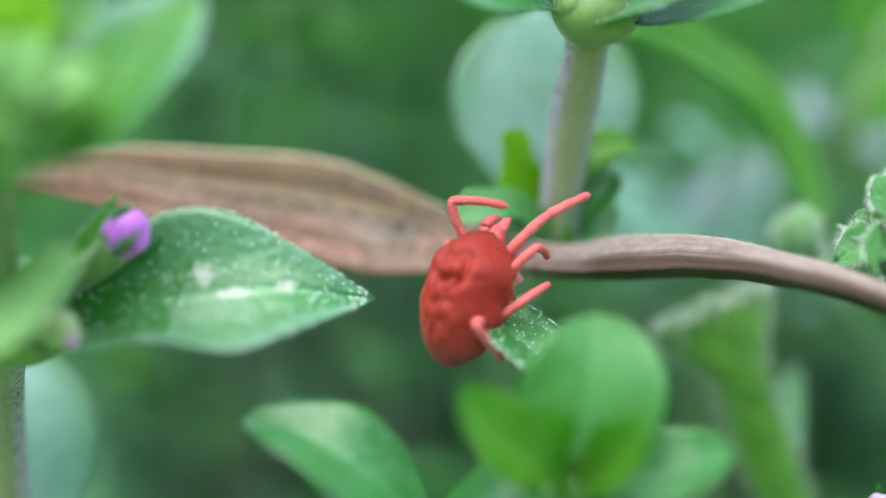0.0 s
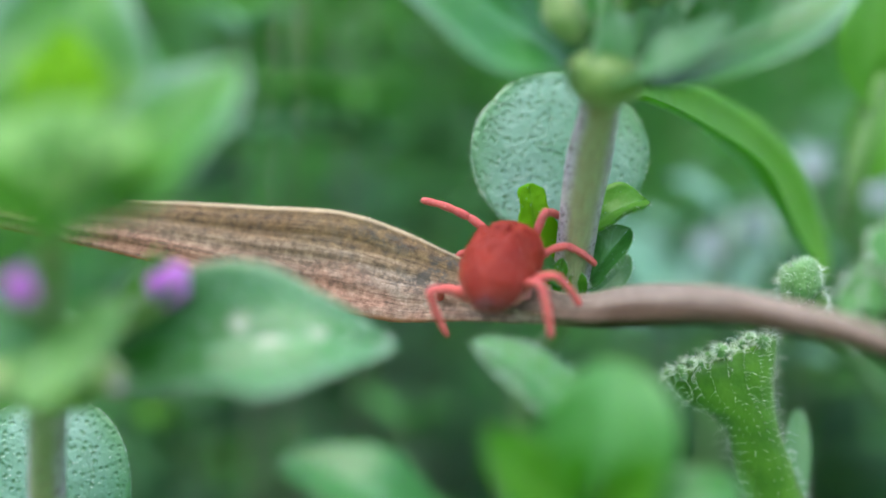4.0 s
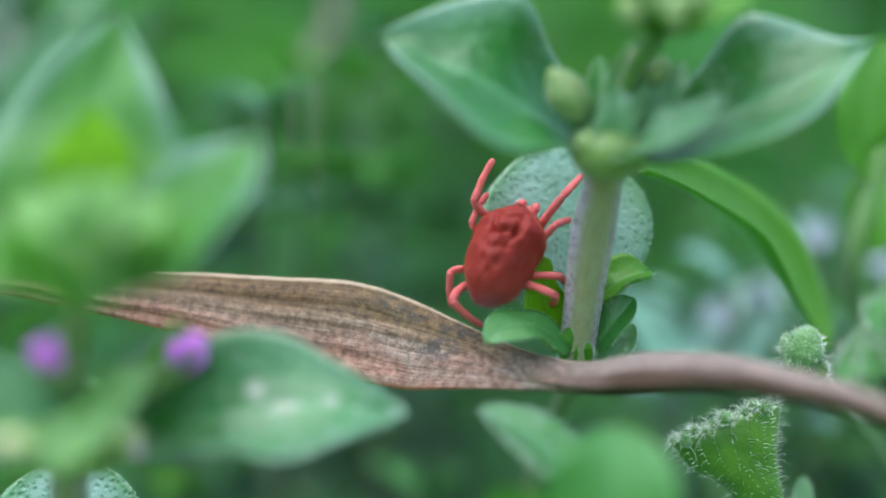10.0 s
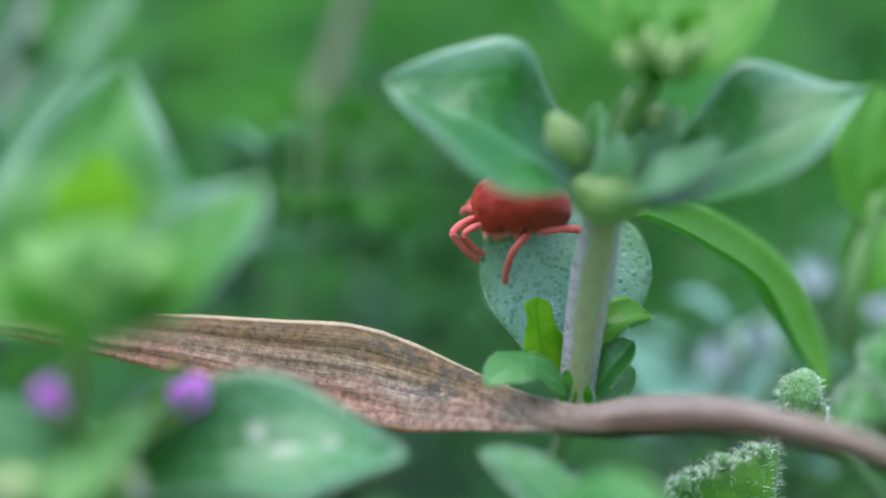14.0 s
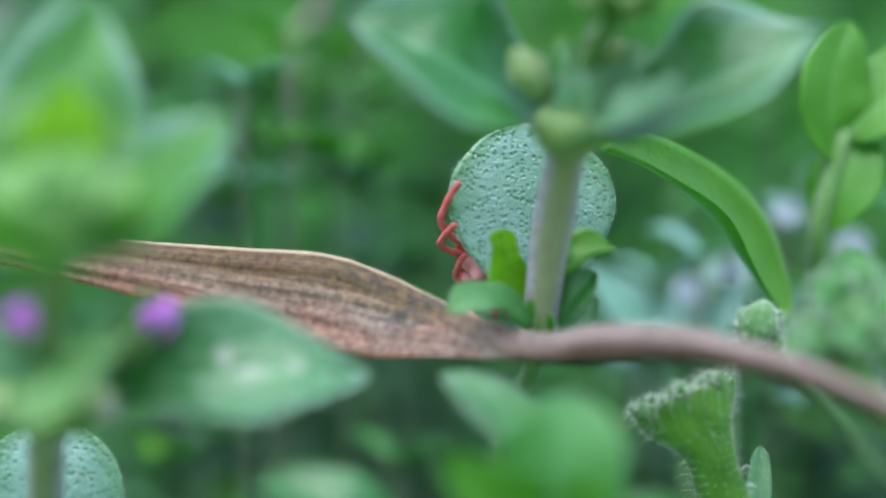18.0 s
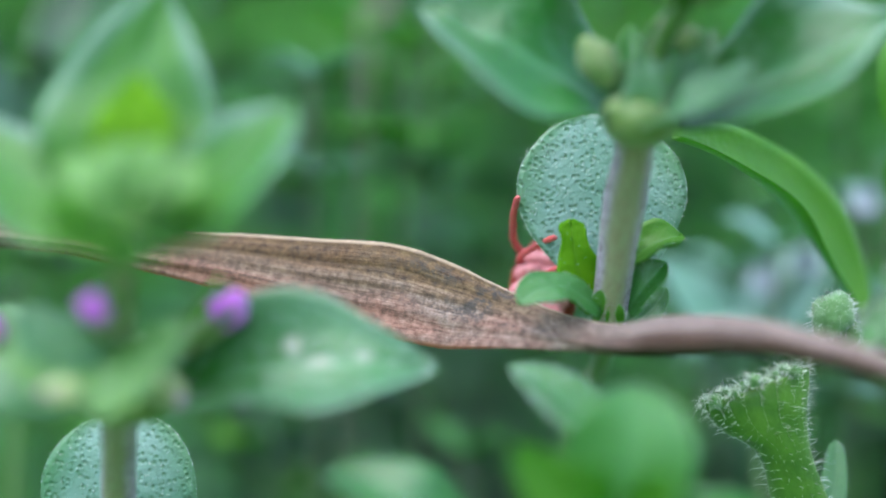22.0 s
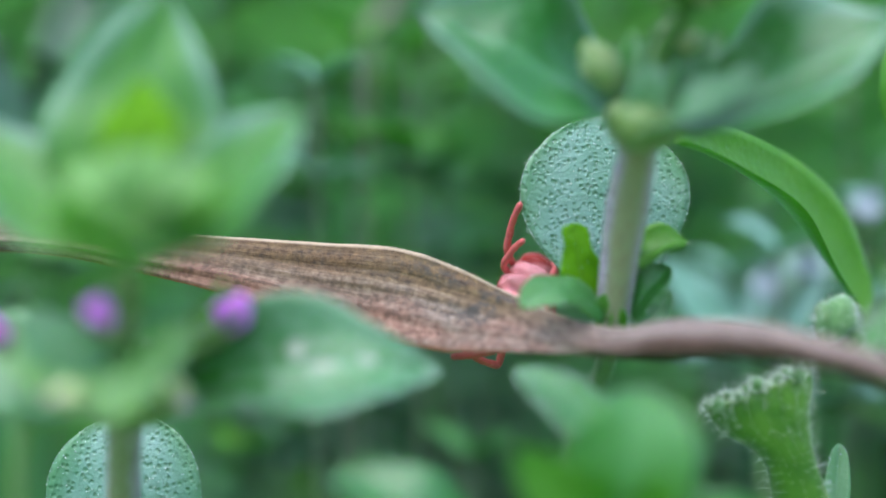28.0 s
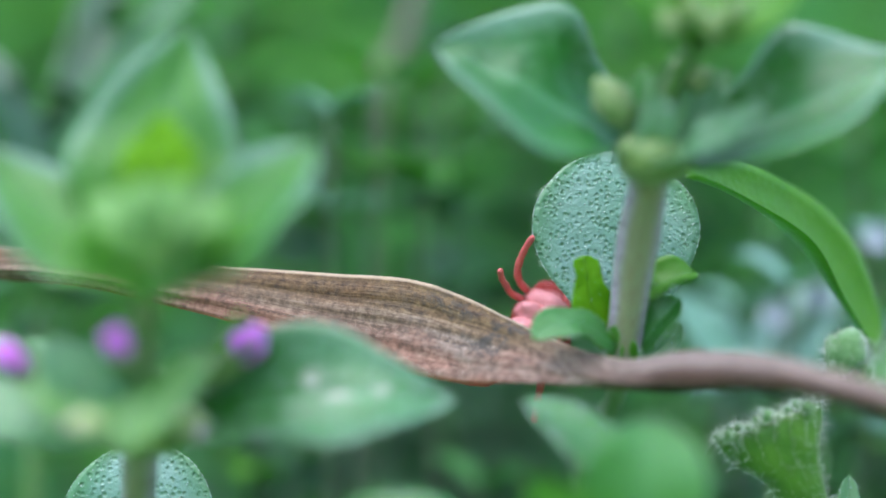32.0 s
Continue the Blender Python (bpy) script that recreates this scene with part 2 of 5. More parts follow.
def velvet_material(name, back, belly, tip=(0.9, 0.35, 0.3), rough=0.6, depth=0.03, pile=0.05):
    m, made, link, sh, mm, uv = graph(name)
    n = grain(made, link, mm, 2.2, 4)
    col = blend(made, link, ramp(made, link, n, (0.3, 0.0), (0.7, 1.0)), back, (back[0] * 1.45, back[1] * 1.6, back[2] * 1.3))
    where = made("ShaderNodeSeparateXYZ")
    link(mm, where.inputs[0])
    under = ramp(made, link, sums(made, link, "ADD", sums(made, link, "MULTIPLY", where.outputs[2], -0.8), 0.42), (0.60, 0.0), (0.76, 1.0))
    under = sums(made, link, "MULTIPLY", under, ramp(made, link, sums(made, link, "MULTIPLY_ADD", where.outputs[1], 0.4, 0.5), (0.16, 0.0), (0.24, 1.0)))
    col = blend(made, link, under, col, belly)
    down = ramp(made, link, grain(made, link, mm, 26.0, 2, 0.6), (0.48, 0.0), (0.72, 0.3))
    col = blend(made, link, down, col, tip)
    link(col, sh.inputs["Base Color"])
    sh.inputs["Roughness"].default_value = rough
    sh.inputs["Specular IOR Level"].default_value = 0.22
    sh.inputs["Sheen Weight"].default_value = pile
    sh.inputs["Sheen Roughness"].default_value = 0.4
    sh.inputs["Sheen Tint"].default_value = (1.0, 0.22, 0.09, 1)
    h = sums(made, link, "ADD", n, sums(made, link, "MULTIPLY", grain(made, link, mm, 22.0, 3, 0.7), 0.7))
    relief(made, link, sh, h, depth)
    return m


LEAF = leaf_material("leaf_green", (0.014, 0.13, 0.014), (0.045, 0.25, 0.045), (0.11, 0.34, 0.12), through_light=0.38, rough=0.38, depth=0.03)
SPOTTED = leaf_material("leaf_scarred", (0.012, 0.115, 0.010), (0.03, 0.19, 0.028), (0.11, 0.33, 0.13), spots=True, warm=0.0, rough=0.33, rim=(0.10, 0.26, 0.12), bloom=0.12, coat=0.5, through_light=0.12, heart=(0.03, 0.18, 0.008))
PALE = leaf_material("leaf_pale", (0.16, 0.39, 0.27), (0.38, 0.59, 0.54), (0.20, 0.42, 0.30), rough=0.36, pebble=9.5, depth=0.042, warm=0.0, pits=7.5, bloom=0.2, rim=(0.08, 0.29, 0.07))
HAZY = leaf_material("leaf_bluish", (0.14, 0.34, 0.24), (0.28, 0.48, 0.40), (0.12, 0.34, 0.18), rough=0.45, pebble=2.0, warm=0.0)
ROSETTE = leaf_material("leaf_rosette", (0.04, 0.20, 0.012), (0.08, 0.28, 0.03), (0.09, 0.29, 0.06), warm=0.0, heart=(0.10, 0.32, 0.002), rim=(0.20, 0.36, 0.27), through_light=0.35, coat=0.25, gloss=0.4, bloom=0.2)
TOP_LEAF = leaf_material("leaf_sheen_rim", (0.010, 0.125, 0.005), (0.026, 0.20, 0.016), (0.09, 0.31, 0.11), warm=0.0, rim=(0.20, 0.38, 0.27), rough=0.36, bloom=0.26, coat=0.4)
GLOW = leaf_material("leaf_yellow_green", (0.12, 0.36, 0.002), (0.19, 0.46, 0.005), (0.17, 0.40, 0.02), warm=0.0, rough=0.55, through_light=0.45, coat=0.0, gloss=0.2)
UNDER = leaf_material("leaf_underside", (0.10, 0.30, 0.09), (0.18, 0.41, 0.18), (0.22, 0.45, 0.21), warm=0.0, rough=0.5, bloom=0.2, through_light=0.45)
BRACT = leaf_material("leaf_bract", (0.18, 0.42, 0.09), (0.29, 0.52, 0.19), (0.30, 0.53, 0.22), warm=0.0, rough=0.55, through_light=0.45, coat=0.1, gloss=0.3)
ARCHED = leaf_material("leaf_arched", (0.075, 0.29, 0.012), (0.14, 0.38, 0.03), (0.12, 0.36, 0.05), warm=0.0, rough=0.4, bloom=0.3, through_light=0.45, depth=0.03, coat=0.4)
YOUNG = leaf_material("leaf_young", (0.055, 0.25, 0.012), (0.11, 0.35, 0.03), (0.16, 0.40, 0.08), through_light=0.45, depth=0.03, coat=0.25, gloss=0.35)
MID = leaf_material("leaf_mid", (0.035, 0.20, 0.03), (0.09, 0.33, 0.075), (0.14, 0.40, 0.13), through_light=0.42, depth=0.035, coat=0.4)
FUZZ_LEAF = leaf_material("leaf_hairy", (0.06, 0.22, 0.05), (0.13, 0.33, 0.11), (0.20, 0.40, 0.17), coat=0.1, gloss=0.3, rough=0.6, pebble=12.0, depth=0.03, warm=0.0)
# dark leaf tone; shade low in the background is put into this colour
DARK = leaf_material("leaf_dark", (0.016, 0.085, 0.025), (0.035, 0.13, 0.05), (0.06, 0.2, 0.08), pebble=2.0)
FAR = leaf_material("leaf_far", (0.036, 0.165, 0.036), (0.078, 0.27, 0.075), (0.12, 0.38, 0.15), pebble=2.0, through_light=0.4, coat=0.2, gloss=0.3)
STEM = stem_material("stem_olive", (0.24, 0.23, 0.11), (0.46, 0.39, 0.47), (0.25, 0.31, 0.14))
GREEN_STEM = stem_material("stem_green", (0.07, 0.21, 0.025), (0.12, 0.23, 0.07), (0.12, 0.28, 0.045))
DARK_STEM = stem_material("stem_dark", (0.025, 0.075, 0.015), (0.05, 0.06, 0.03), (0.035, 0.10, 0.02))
NODE = plain_material("node_green", (0.10, 0.20, 0.03), (0.17, 0.27, 0.07), 0.45, 2.0, 0.03, 0.2, 0.2)
BUD = plain_material("bud_pale", (0.12, 0.23, 0.05), (0.24, 0.32, 0.12), 0.5, 4.0, 0.04, 0.2, 0.2)
BUD_PALE = plain_material("bud_cream", (0.30, 0.40, 0.12), (0.46, 0.52, 0.26), 0.5, 4.0, 0.04, 0.2, 0.2)
BUD_TIP = plain_material("bud_tip", (0.45, 0.25, 0.36), (0.55, 0.40, 0.45), 0.5, 4.0)
LILAC = plain_material("petal_lilac", (0.26, 0.20, 0.30), (0.40, 0.33, 0.44), 0.6, 4.0)
BRIGHT_DISC = plain_material("bright_disc_whitish", (0.30, 0.37, 0.40), (0.40, 0.46, 0.50), 0.6, 4.0)
PETAL = plain_material("petal_violet", (0.52, 0.08, 0.58), (0.74, 0.25, 0.78), 0.55, 5.0, 0.04, 0.4, 0.3)
SHOOT = plain_material("shoot_green", (0.04, 0.15, 0.004), (0.085, 0.23, 0.012), 0.42, 1.5, 0.04, 0.15, 0.25)
FUZZ = plain_material("fuzz_green", (0.07, 0.22, 0.035), (0.15, 0.32, 0.10), 0.6, 9.0, 0.06, 0.4, 0.2)
HAIR = plain_material("hair_white", (0.65, 0.75, 0.60), (0.75, 0.82, 0.72), 0.4, 3.0)
GLAND = plain_material("gland_clear", (0.42, 0.60, 0.48), (0.66, 0.78, 0.70), 0.12, 3.0)
BLADE = blade_material()
VELVET = velvet_material("mite_velvet", (0.20, 0.014, 0.008), (0.76, 0.33, 0.33), (0.30, 0.022, 0.010), 0.5, 0.012, 0.35)
LEG = velvet_material("mite_leg", (0.47, 0.082, 0.085), (0.56, 0.17, 0.185), (0.84, 0.44, 0.46))
DOWN = plain_material("mite_down", (0.22, 0.014, 0.008), (0.36, 0.045, 0.03), 0.6, 1.2)
SHEEN_DOWN = plain_material("mite_sheen_down", (0.60, 0.24, 0.24), (0.72, 0.40, 0.40), 0.6, 1.2)
EYE = plain_material("eye_dark", (0.12, 0.01, 0.01), (0.2, 0.02, 0.02), 0.2, 3.0)
CLAW = plain_material("claw", (0.35, 0.12, 0.08), (0.45, 0.2, 0.14), 0.4, 8.0)
SOIL = plain_material("soil", (0.05, 0.14, 0.035), (0.09, 0.22, 0.06), 0.9, 0.05, 1.0)
STRAW = plain_material("straw_grey", (0.20, 0.16, 0.14), (0.28, 0.23, 0.20), 0.7, 1.0)


GROUND = -32.0
NEAR = 1.0  # how far the foremost plants lean out of the blade's plane


# ---- building helpers: shapes in millimetres ----
def at(u, v, y=0.0):
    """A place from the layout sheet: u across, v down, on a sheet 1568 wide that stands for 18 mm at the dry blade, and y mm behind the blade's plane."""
    if y < -1.5:
        y = -1.5 + (y + 1.5) * NEAR
    k = 18 / 1568 * (REACH + y) / REACH
    return Vector(((u - 784) * k, y, (441 - v) * k))


def deep(p):
    """How much larger a thing is that shows as large as one at the blade's plane."""
    return (REACH + p[1]) / REACH


def thing(name, base, label, category, group="", kind=""):
    ob = new(name)
    ob.empty_display_size = MM
    ob.location = Vector(base) * MM
    return tagged(ob, label, category, group, kind)


def origin(ob):
    p = Vector(ob.location)
    return p if ob.parent is None else p + origin(ob.parent)


def part(name, shape, material, parent, label="", kind=""):
    verts, faces, uvs = shape
    me = bpy.data.meshes.new(name)
    o = origin(parent) if parent is not None else Vector((0, 0, 0))
    me.from_pydata([(v[0] * MM - o[0], v[1] * MM - o[1], v[2] * MM - o[2]) for v in verts], [], faces)
    if uvs is not None:
        layer = me.uv_layers.new(name="UVMap")
        idx = np.zeros(len(me.loops), dtype=np.int32)
        me.loops.foreach_get("vertex_index", idx)
        layer.data.foreach_set("uv", np.asarray(uvs, dtype=np.float32)[idx].ravel())
    me.polygons.foreach_set("use_smooth", [True] * len(me.polygons))
    me.materials.append(material)
    ob = new(name, me)
    ob.parent = parent
    return tagged(ob, label, kind=kind)


def bez(a, b, c, s):
    return a * (1 - s) ** 2 + b * 2 * s * (1 - s) + c * s * s


class Leaf:
    """A leaf along a bent midrib a-b-c with the upper side towards n: half width w, cupped edges, an uneven blade."""

    def __init__(self, a, b, c, n, w, sa=0.8, sb=0.8, cup=0.25, wave=0.04, th=0.09, curl=0.0, seed=0, stalk=0.14, edge=None):
        self.a, self.b, self.c, self.n = (Vector(q) for q in (a, b, c, n))
        self.w, self.sa, self.sb, self.cup, self.wave, self.th = w * deep(self.b), sa, sb, cup, wave, th
        self.curl, self.seed, self.stalk = curl, seed, stalk
        # edge: (way along, half width on one side, on the other), as shares of w
        self.edge = None if edge is None else np.array(smooth(edge, 8))

    def axes(self, s):
        t = (self.b - self.a) * 2 * (1 - s) + (self.c - self.b) * 2 * s
        t.normalize()
        side = t.cross(self.n).normalized()
        return t, side, side.cross(t)

    def half(self, s, q=0.0):
        if self.edge is not None:
            return max(self.w * float(np.interp(s, self.edge[:, 0], self.edge[:, 1 if q < 0 else 2])), 0.01)
        return max(self.w * max(math.sin(math.pi * min(s, 1.0) ** self.sa), 0.0) ** self.sb, self.w * self.stalk * (1 - s), 0.012)

    def point(self, s, q, lift=0.0):
        t, side, up = self.axes(s)
        h = self.half(s, q)
        p = bez(self.a, self.b, self.c, s) + side * (q * h)
        z = self.cup * h * q * q + self.curl * h * q
        z += self.wave * self.w * noise.noise(Vector((s * 4 + self.seed * 7.3, q * 1.6, self.seed)))
        z += self.wave * 1.6 * h * abs(q) * math.sin(s * 11 + self.seed + (2 if q > 0 else 0))
        z -= (0.05 if self.cup > 0.13 else 0.0) * self.w * math.exp(-(q * 7) ** 2)
        return p + up * (z + lift)

    def normal(self, s, q):
        d = 0.01
        a = self.point(min(s + d, 1), q) - self.point(max(s - d, 0), q)
        b = self.point(s, min(q + d, 1)) - self.point(s, max(q - d, -1))
        v = b.cross(a)
        return v.normalized() if v.length > 1e-9 else self.n.normalized()

    def mesh(self, n=20, m=5):
        verts, uvs, faces = [], [], []
        k = 2 * m + 1
        for layer in (0, 1):
            for i in range(n + 1):
                s = i / n
                for j in range(-m, m + 1):
                    q = j / m
                    drop = -self.th * (1 - 0.85 * abs(q) ** 3) * min(1, (1 - s) * 6 + 0.1) if layer else 0.0
                    verts.append(self.point(s, q, drop))
                    uvs.append((q * 0.5 + 0.5, s))
        half = (n + 1) * k
        for i in range(n):
            for j in range(k - 1):
                a = i * k + j
                faces.append((a, a + 1, a + k + 1, a + k))
                faces.append((half + a, half + a + k, half + a + k + 1, half + a + 1))
            a = i * k
            faces.append((a, a + k, half + a + k, half + a))
            a = i * k + k - 1
            faces.append((a, half + a, half + a + k, a + k))
        for j in range(k - 1):
            faces.append((j, half + j, half + j + 1, j + 1))
            a = n * k + j
            faces.append((a, a + 1, half + a + 1, half + a))
        return verts, faces, uvs


def smooth(points, steps=6):
    """Catmull-Rom through vectors of any length."""
    ps = [np.array(p, dtype=float) for p in points]
    ps = [2 * ps[0] - ps[1]] + ps + [2 * ps[-1] - ps[-2]]
    out = []
    for i in range(1, len(ps) - 2):
        for k in range(steps):
            s = k / steps
            p0, p1, p2, p3 = ps[i - 1:i + 3]
            out.append(0.5 * (2 * p1 + (p2 - p0) * s + (2 * p0 - 5 * p1 + 4 * p2 - p3) * s * s + (3 * p1 - p0 - 3 * p2 + p3) * s ** 3))
    out.append(ps[-2])
    return out


def tube(points, sides=14, steps=6, ridge=0.0, rough=0.0, seed=0, scaled=True, across=(0, 1, 0.02)):
    """A stalk through (place, radius) with closed ends; ridge makes it square-edged."""
    rows = smooth([(*p, r * (deep(p) if scaled else 1)) for p, r in points], steps)
    verts, uvs, faces = [], [], []
    run = 0.0
    for i, row in enumerate(rows):
        p, r = Vector(row[:3]), max(row[3], 0.004)
        nxt, prv = rows[min(i + 1, len(rows) - 1)], rows[max(i - 1, 0)]
        t = Vector(nxt[:3]) - Vector(prv[:3])
        t.normalize()
        x = t.cross(Vector(across))
        x.normalize()
        y = x.cross(t)
        run += (p - Vector(prv[:3])).length
        for j in range(sides + 1):
            a = 2 * math.pi * j / sides
            rr = r * (1 + ridge * math.cos(4 * a) + rough * noise.noise(Vector((math.cos(a), math.sin(a), run * 2 + seed))))
            verts.append(p + x * (rr * math.sin(a)) + y * (rr * math.cos(a)))
            uvs.append((j / sides, run))
    k = sides + 1
    for i in range(len(rows) - 1):
        for j in range(sides):
            a = i * k + j
            faces.append((a, a + 1, a + k + 1, a + k))
    faces.append(tuple(range(sides - 1, -1, -1)))
    faces.append(tuple((len(rows) - 1) * k + j for j in range(sides)))
    return verts, faces, uvs


def blob(centre, axis, length, wide, lumps=0.08, seed=0, n=14, m=10, open_end=0.0, taper=0.0, scaled=True):
    """A rounded bud along axis: half length, half width."""
    if scaled:
        length, wide = length * deep(centre), wide * deep(centre)
    z = Vector(axis).normalized()
    x = z.orthogonal().normalized()
    y = z.cross(x)
    verts, uvs, faces = [], [], []
    for i in range(m + 1):
        th = math.pi * i / m
        for j in range(n):
            a = 2 * math.pi * j / n
            r = math.sin(th) * wide * (1 + taper * math.cos(th))
            d = x * (math.cos(a) * r) + y * (math.sin(a) * r) + z * (math.cos(th) * length)
            d *= 1 + lumps * noise.noise(d * (1.6 / max(wide, 0.05)) + Vector((seed * 3.1, 0, 0)))
            if open_end and i == 0:
                d -= z * (open_end * length)
            verts.append(Vector(centre) + d)
            uvs.append((j / n, i / m))
    for i in range(m):
        for j in range(n):
            a, b = i * n + j, i * n + (j + 1) % n
            faces.append((a, b, b + n, a + n))
    return verts, faces, uvs


def spikes(roots, thick):
    """Fine hairs: three-sided cones from (place, way with its length)."""
    verts, faces = [], []
    for p, d in roots:
        x = d.orthogonal().normalized() * thick
        y = d.cross(x).normalized() * thick
        b = len(verts)
        bend = Vector((0.10 * math.sin(b), 0, -0.25)) * d.length
        verts += [p + x, p - x * 0.5 + y * 0.87, p - x * 0.5 - y * 0.87, p + d * 0.6 + x * 0.5, p + d * 0.6 - x * 0.5, p + d + bend]
        faces += [(b, b + 1, b + 4, b + 3), (b + 1, b + 2, b + 4), (b + 2, b, b + 3, b + 4), (b + 3, b + 4, b + 5)]
    return verts, faces, None


def beads(places, size):
    """Tiny gland drops."""
    verts, faces = [], []
    for p, r in places:
        b = len(verts)
        r *= size
        verts += [p + Vector(q) * r for q in ((1, 0, 0), (0, 1, 0), (-1, 0, 0), (0, -1, 0), (0, 0, 1), (0, 0, -1))]
        for q in ((0, 1, 4), (1, 2, 4), (2, 3, 4), (3, 0, 4), (1, 0, 5), (2, 1, 5), (3, 2, 5), (0, 3, 5)):
            faces.append(tuple(b + i for i in q))
    return verts, faces, None


def grow_leaf(parent, lf, material, label="", n=20, m=5, glands=0, fringe=0, name="leaf", size=0.02, under=False):
    ob = part(name, lf.mesh(n, m), material, parent, label)
    rnd = random.Random(lf.seed + 5)
    if glands:
        spots = []
        for _ in range(glands):
            s, q = rnd.uniform(0.05, 0.97), rnd.uniform(-0.97, 0.97)
            nn = lf.normal(s, q)
            spots.append((lf.point(s, q, -lf.th if under else 0.0) + nn * 0.01, rnd.uniform(0.6, 1.2)))
        for i in range(glands // 2):
            s = rnd.uniform(0.05, 0.99)
            spots.append((lf.point(s, rnd.choice((-1, 1)), -lf.th * 0.1), rnd.uniform(0.7, 1.2)))
        part("glandular_coat", beads(spots, size), GLAND, ob, "tiny clear gland drops", "stuff")
    if fringe:
        roots = []
        for _ in range(fringe):
            s, q = rnd.uniform(0.03, 0.99), rnd.choice((-1, 1))
            t, side, up = lf.axes(s)
            d = side * q + up * rnd.uniform(-0.5, 0.7) + t * rnd.uniform(-0.4, 0.6)
            roots.append((lf.point(s, q), d.normalized() * rnd.uniform(0.05, 0.14)))
        part("hairs", spikes(roots, 0.0045), HAIR, ob, "short white hairs", "stuff")
    return ob



# ---- ground: one sheet, level round the plants and rising to a bank behind them ----
def ground_height(x, y):
    d = math.hypot(x, y)
    bank = max(0.0, y - 75) * 0.95 if y < 700 else 593.75 + (y - 700) * 0.02
    return GROUND - 0.3 + bank + 1.2 * noise.noise(Vector((x * 0.03, y * 0.03, 0))) + (4 * noise.noise(Vector((x * 0.006, y * 0.006, 3))) if d > 60 else 0)


def ground_sheet():
    line = sorted({-3000, -2000, -1300, 1300, 2000, 3000} | set(range(-900, 901, 25)))
    verts = [Vector((x, y, ground_height(x, y))) for y in line for x in line]
    k = len(line)
    faces = [(r * k + c, r * k + c + 1, (r + 1) * k + c + 1, (r + 1) * k + c) for r in range(k - 1) for c in range(k - 1)]
    return verts, faces, None


tagged(part("ground", ground_sheet(), SOIL, None, "dark mossy soil under low weeds"), category="ground", kind="structure")


# ---- the dry grass blade that lies across the plants ----
def dry_blade():
    ob = thing("dry_grass_blade", at(-1900, 2200, 20), "dead tan grass blade with mildew specks, lying across the weeds", "grass blade")
    # along the blade: upper edge (u, v, y), lower edge (u, v, y), depth of the fold
    edge = [
        ((-1900, 2190, 20), (-1890, 2230, 20), 0.0), ((-1250, 1050, 10), (-1230, 1090, 9.5), 0.05), ((-600, 480, 5), (-590, 530, 4.5), 0.1),
        ((-120, 428, 2.8), (-115, 492, 2.3), 0.2), ((215, 455, 2.0), (225, 545, 1.3), 0.1), ((480, 471, 1.7), (470, 615, 0.9), -0.1),
        ((640, 481, 1.5), (640, 655, 0.6), -0.15), ((740, 511, 1.3), (740, 673, 0.45), -0.1), ((850, 562, 0.95), (850, 671, 0.0), 0.0),
        ((950, 604, 0.45), (960, 677, -0.5), 0.15), ((1050, 624, -0.3), (1050, 686, -1.0), 0.35), ((1150, 608, -1.0), (1150, 690, -1.6), 0.5),
        ((1280, 610, -1.9), (1280, 686, -2.3), 0.5), ((1400, 634, -2.8), (1400, 697, -3.2), 0.45), ((1568, 686, -3.6), (1568, 738, -4.0), 0.35),
        ((1900, 850, -5.0), (1890, 885, -5.2), 0.2), ((2300, 1200, -6.0), (2285, 1215, -6.1), 0.1),
    ]
    rows = smooth([(*at(*a), *at(*b), f) for a, b, f in edge], 8)
    m = 16
    verts, uvs, faces = [], [], []
    for layer in (0, 1):
        for i, row in enumerate(rows):
            a, b, f = Vector(row[:3]), Vector(row[3:6]), row[6]
            for j in range(m + 1):
                q = j / m
                p = a.lerp(b, q)
                p.y -= f * math.sin(1.5708 * min(q / 0.66, 1.0)) - max(0.0, q - 0.66) / 0.34 * 2.4 * max(f, 0.0)
                p.y += 0.035 * math.sin(q * 26) * (1 if 0 < j < m else 0.4)
                p.z += 0.02 * noise.noise(Vector((i * 0.35, q * 3, 2))) + (0.012 * noise.noise(Vector((i * 1.7, q, 8))) if j in (0, m) else 0)
                p.y += 0.06 * noise.noise(Vector((i * 0.2, q * 2, 5))) + layer * 0.07
                verts.append(p)
                uvs.append((q, i / (len(rows) - 1)))
    k, half = m + 1, (m + 1) * len(rows)
    for i in range(len(rows) - 1):
        for j in range(m):
            a = i * k + j
            faces.append((a, a + k, a + k + 1, a + 1))
            faces.append((half + a, half + a + 1, half + a + k + 1, half + a + k))
        a = i * k
        faces.append((a, half + a, half + a + k, a + k))
        a = i * k + m
        faces.append((a, a + k, half + a + k, half + a))
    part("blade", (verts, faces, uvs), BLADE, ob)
    rnd = random.Random(4)
    roots = []
    for _ in range(160):
        i = rnd.randrange(24, len(rows) - 10)
        roots.append((verts[i * k], Vector((rnd.uniform(-0.3, 0.8), rnd.uniform(-0.6, 0.3), 1)).normalized() * rnd.uniform(0.02, 0.06)))
    part("hairs", spikes(roots, 0.006), HAIR, ob, "short pale edge hairs", "stuff")


dry_blade()


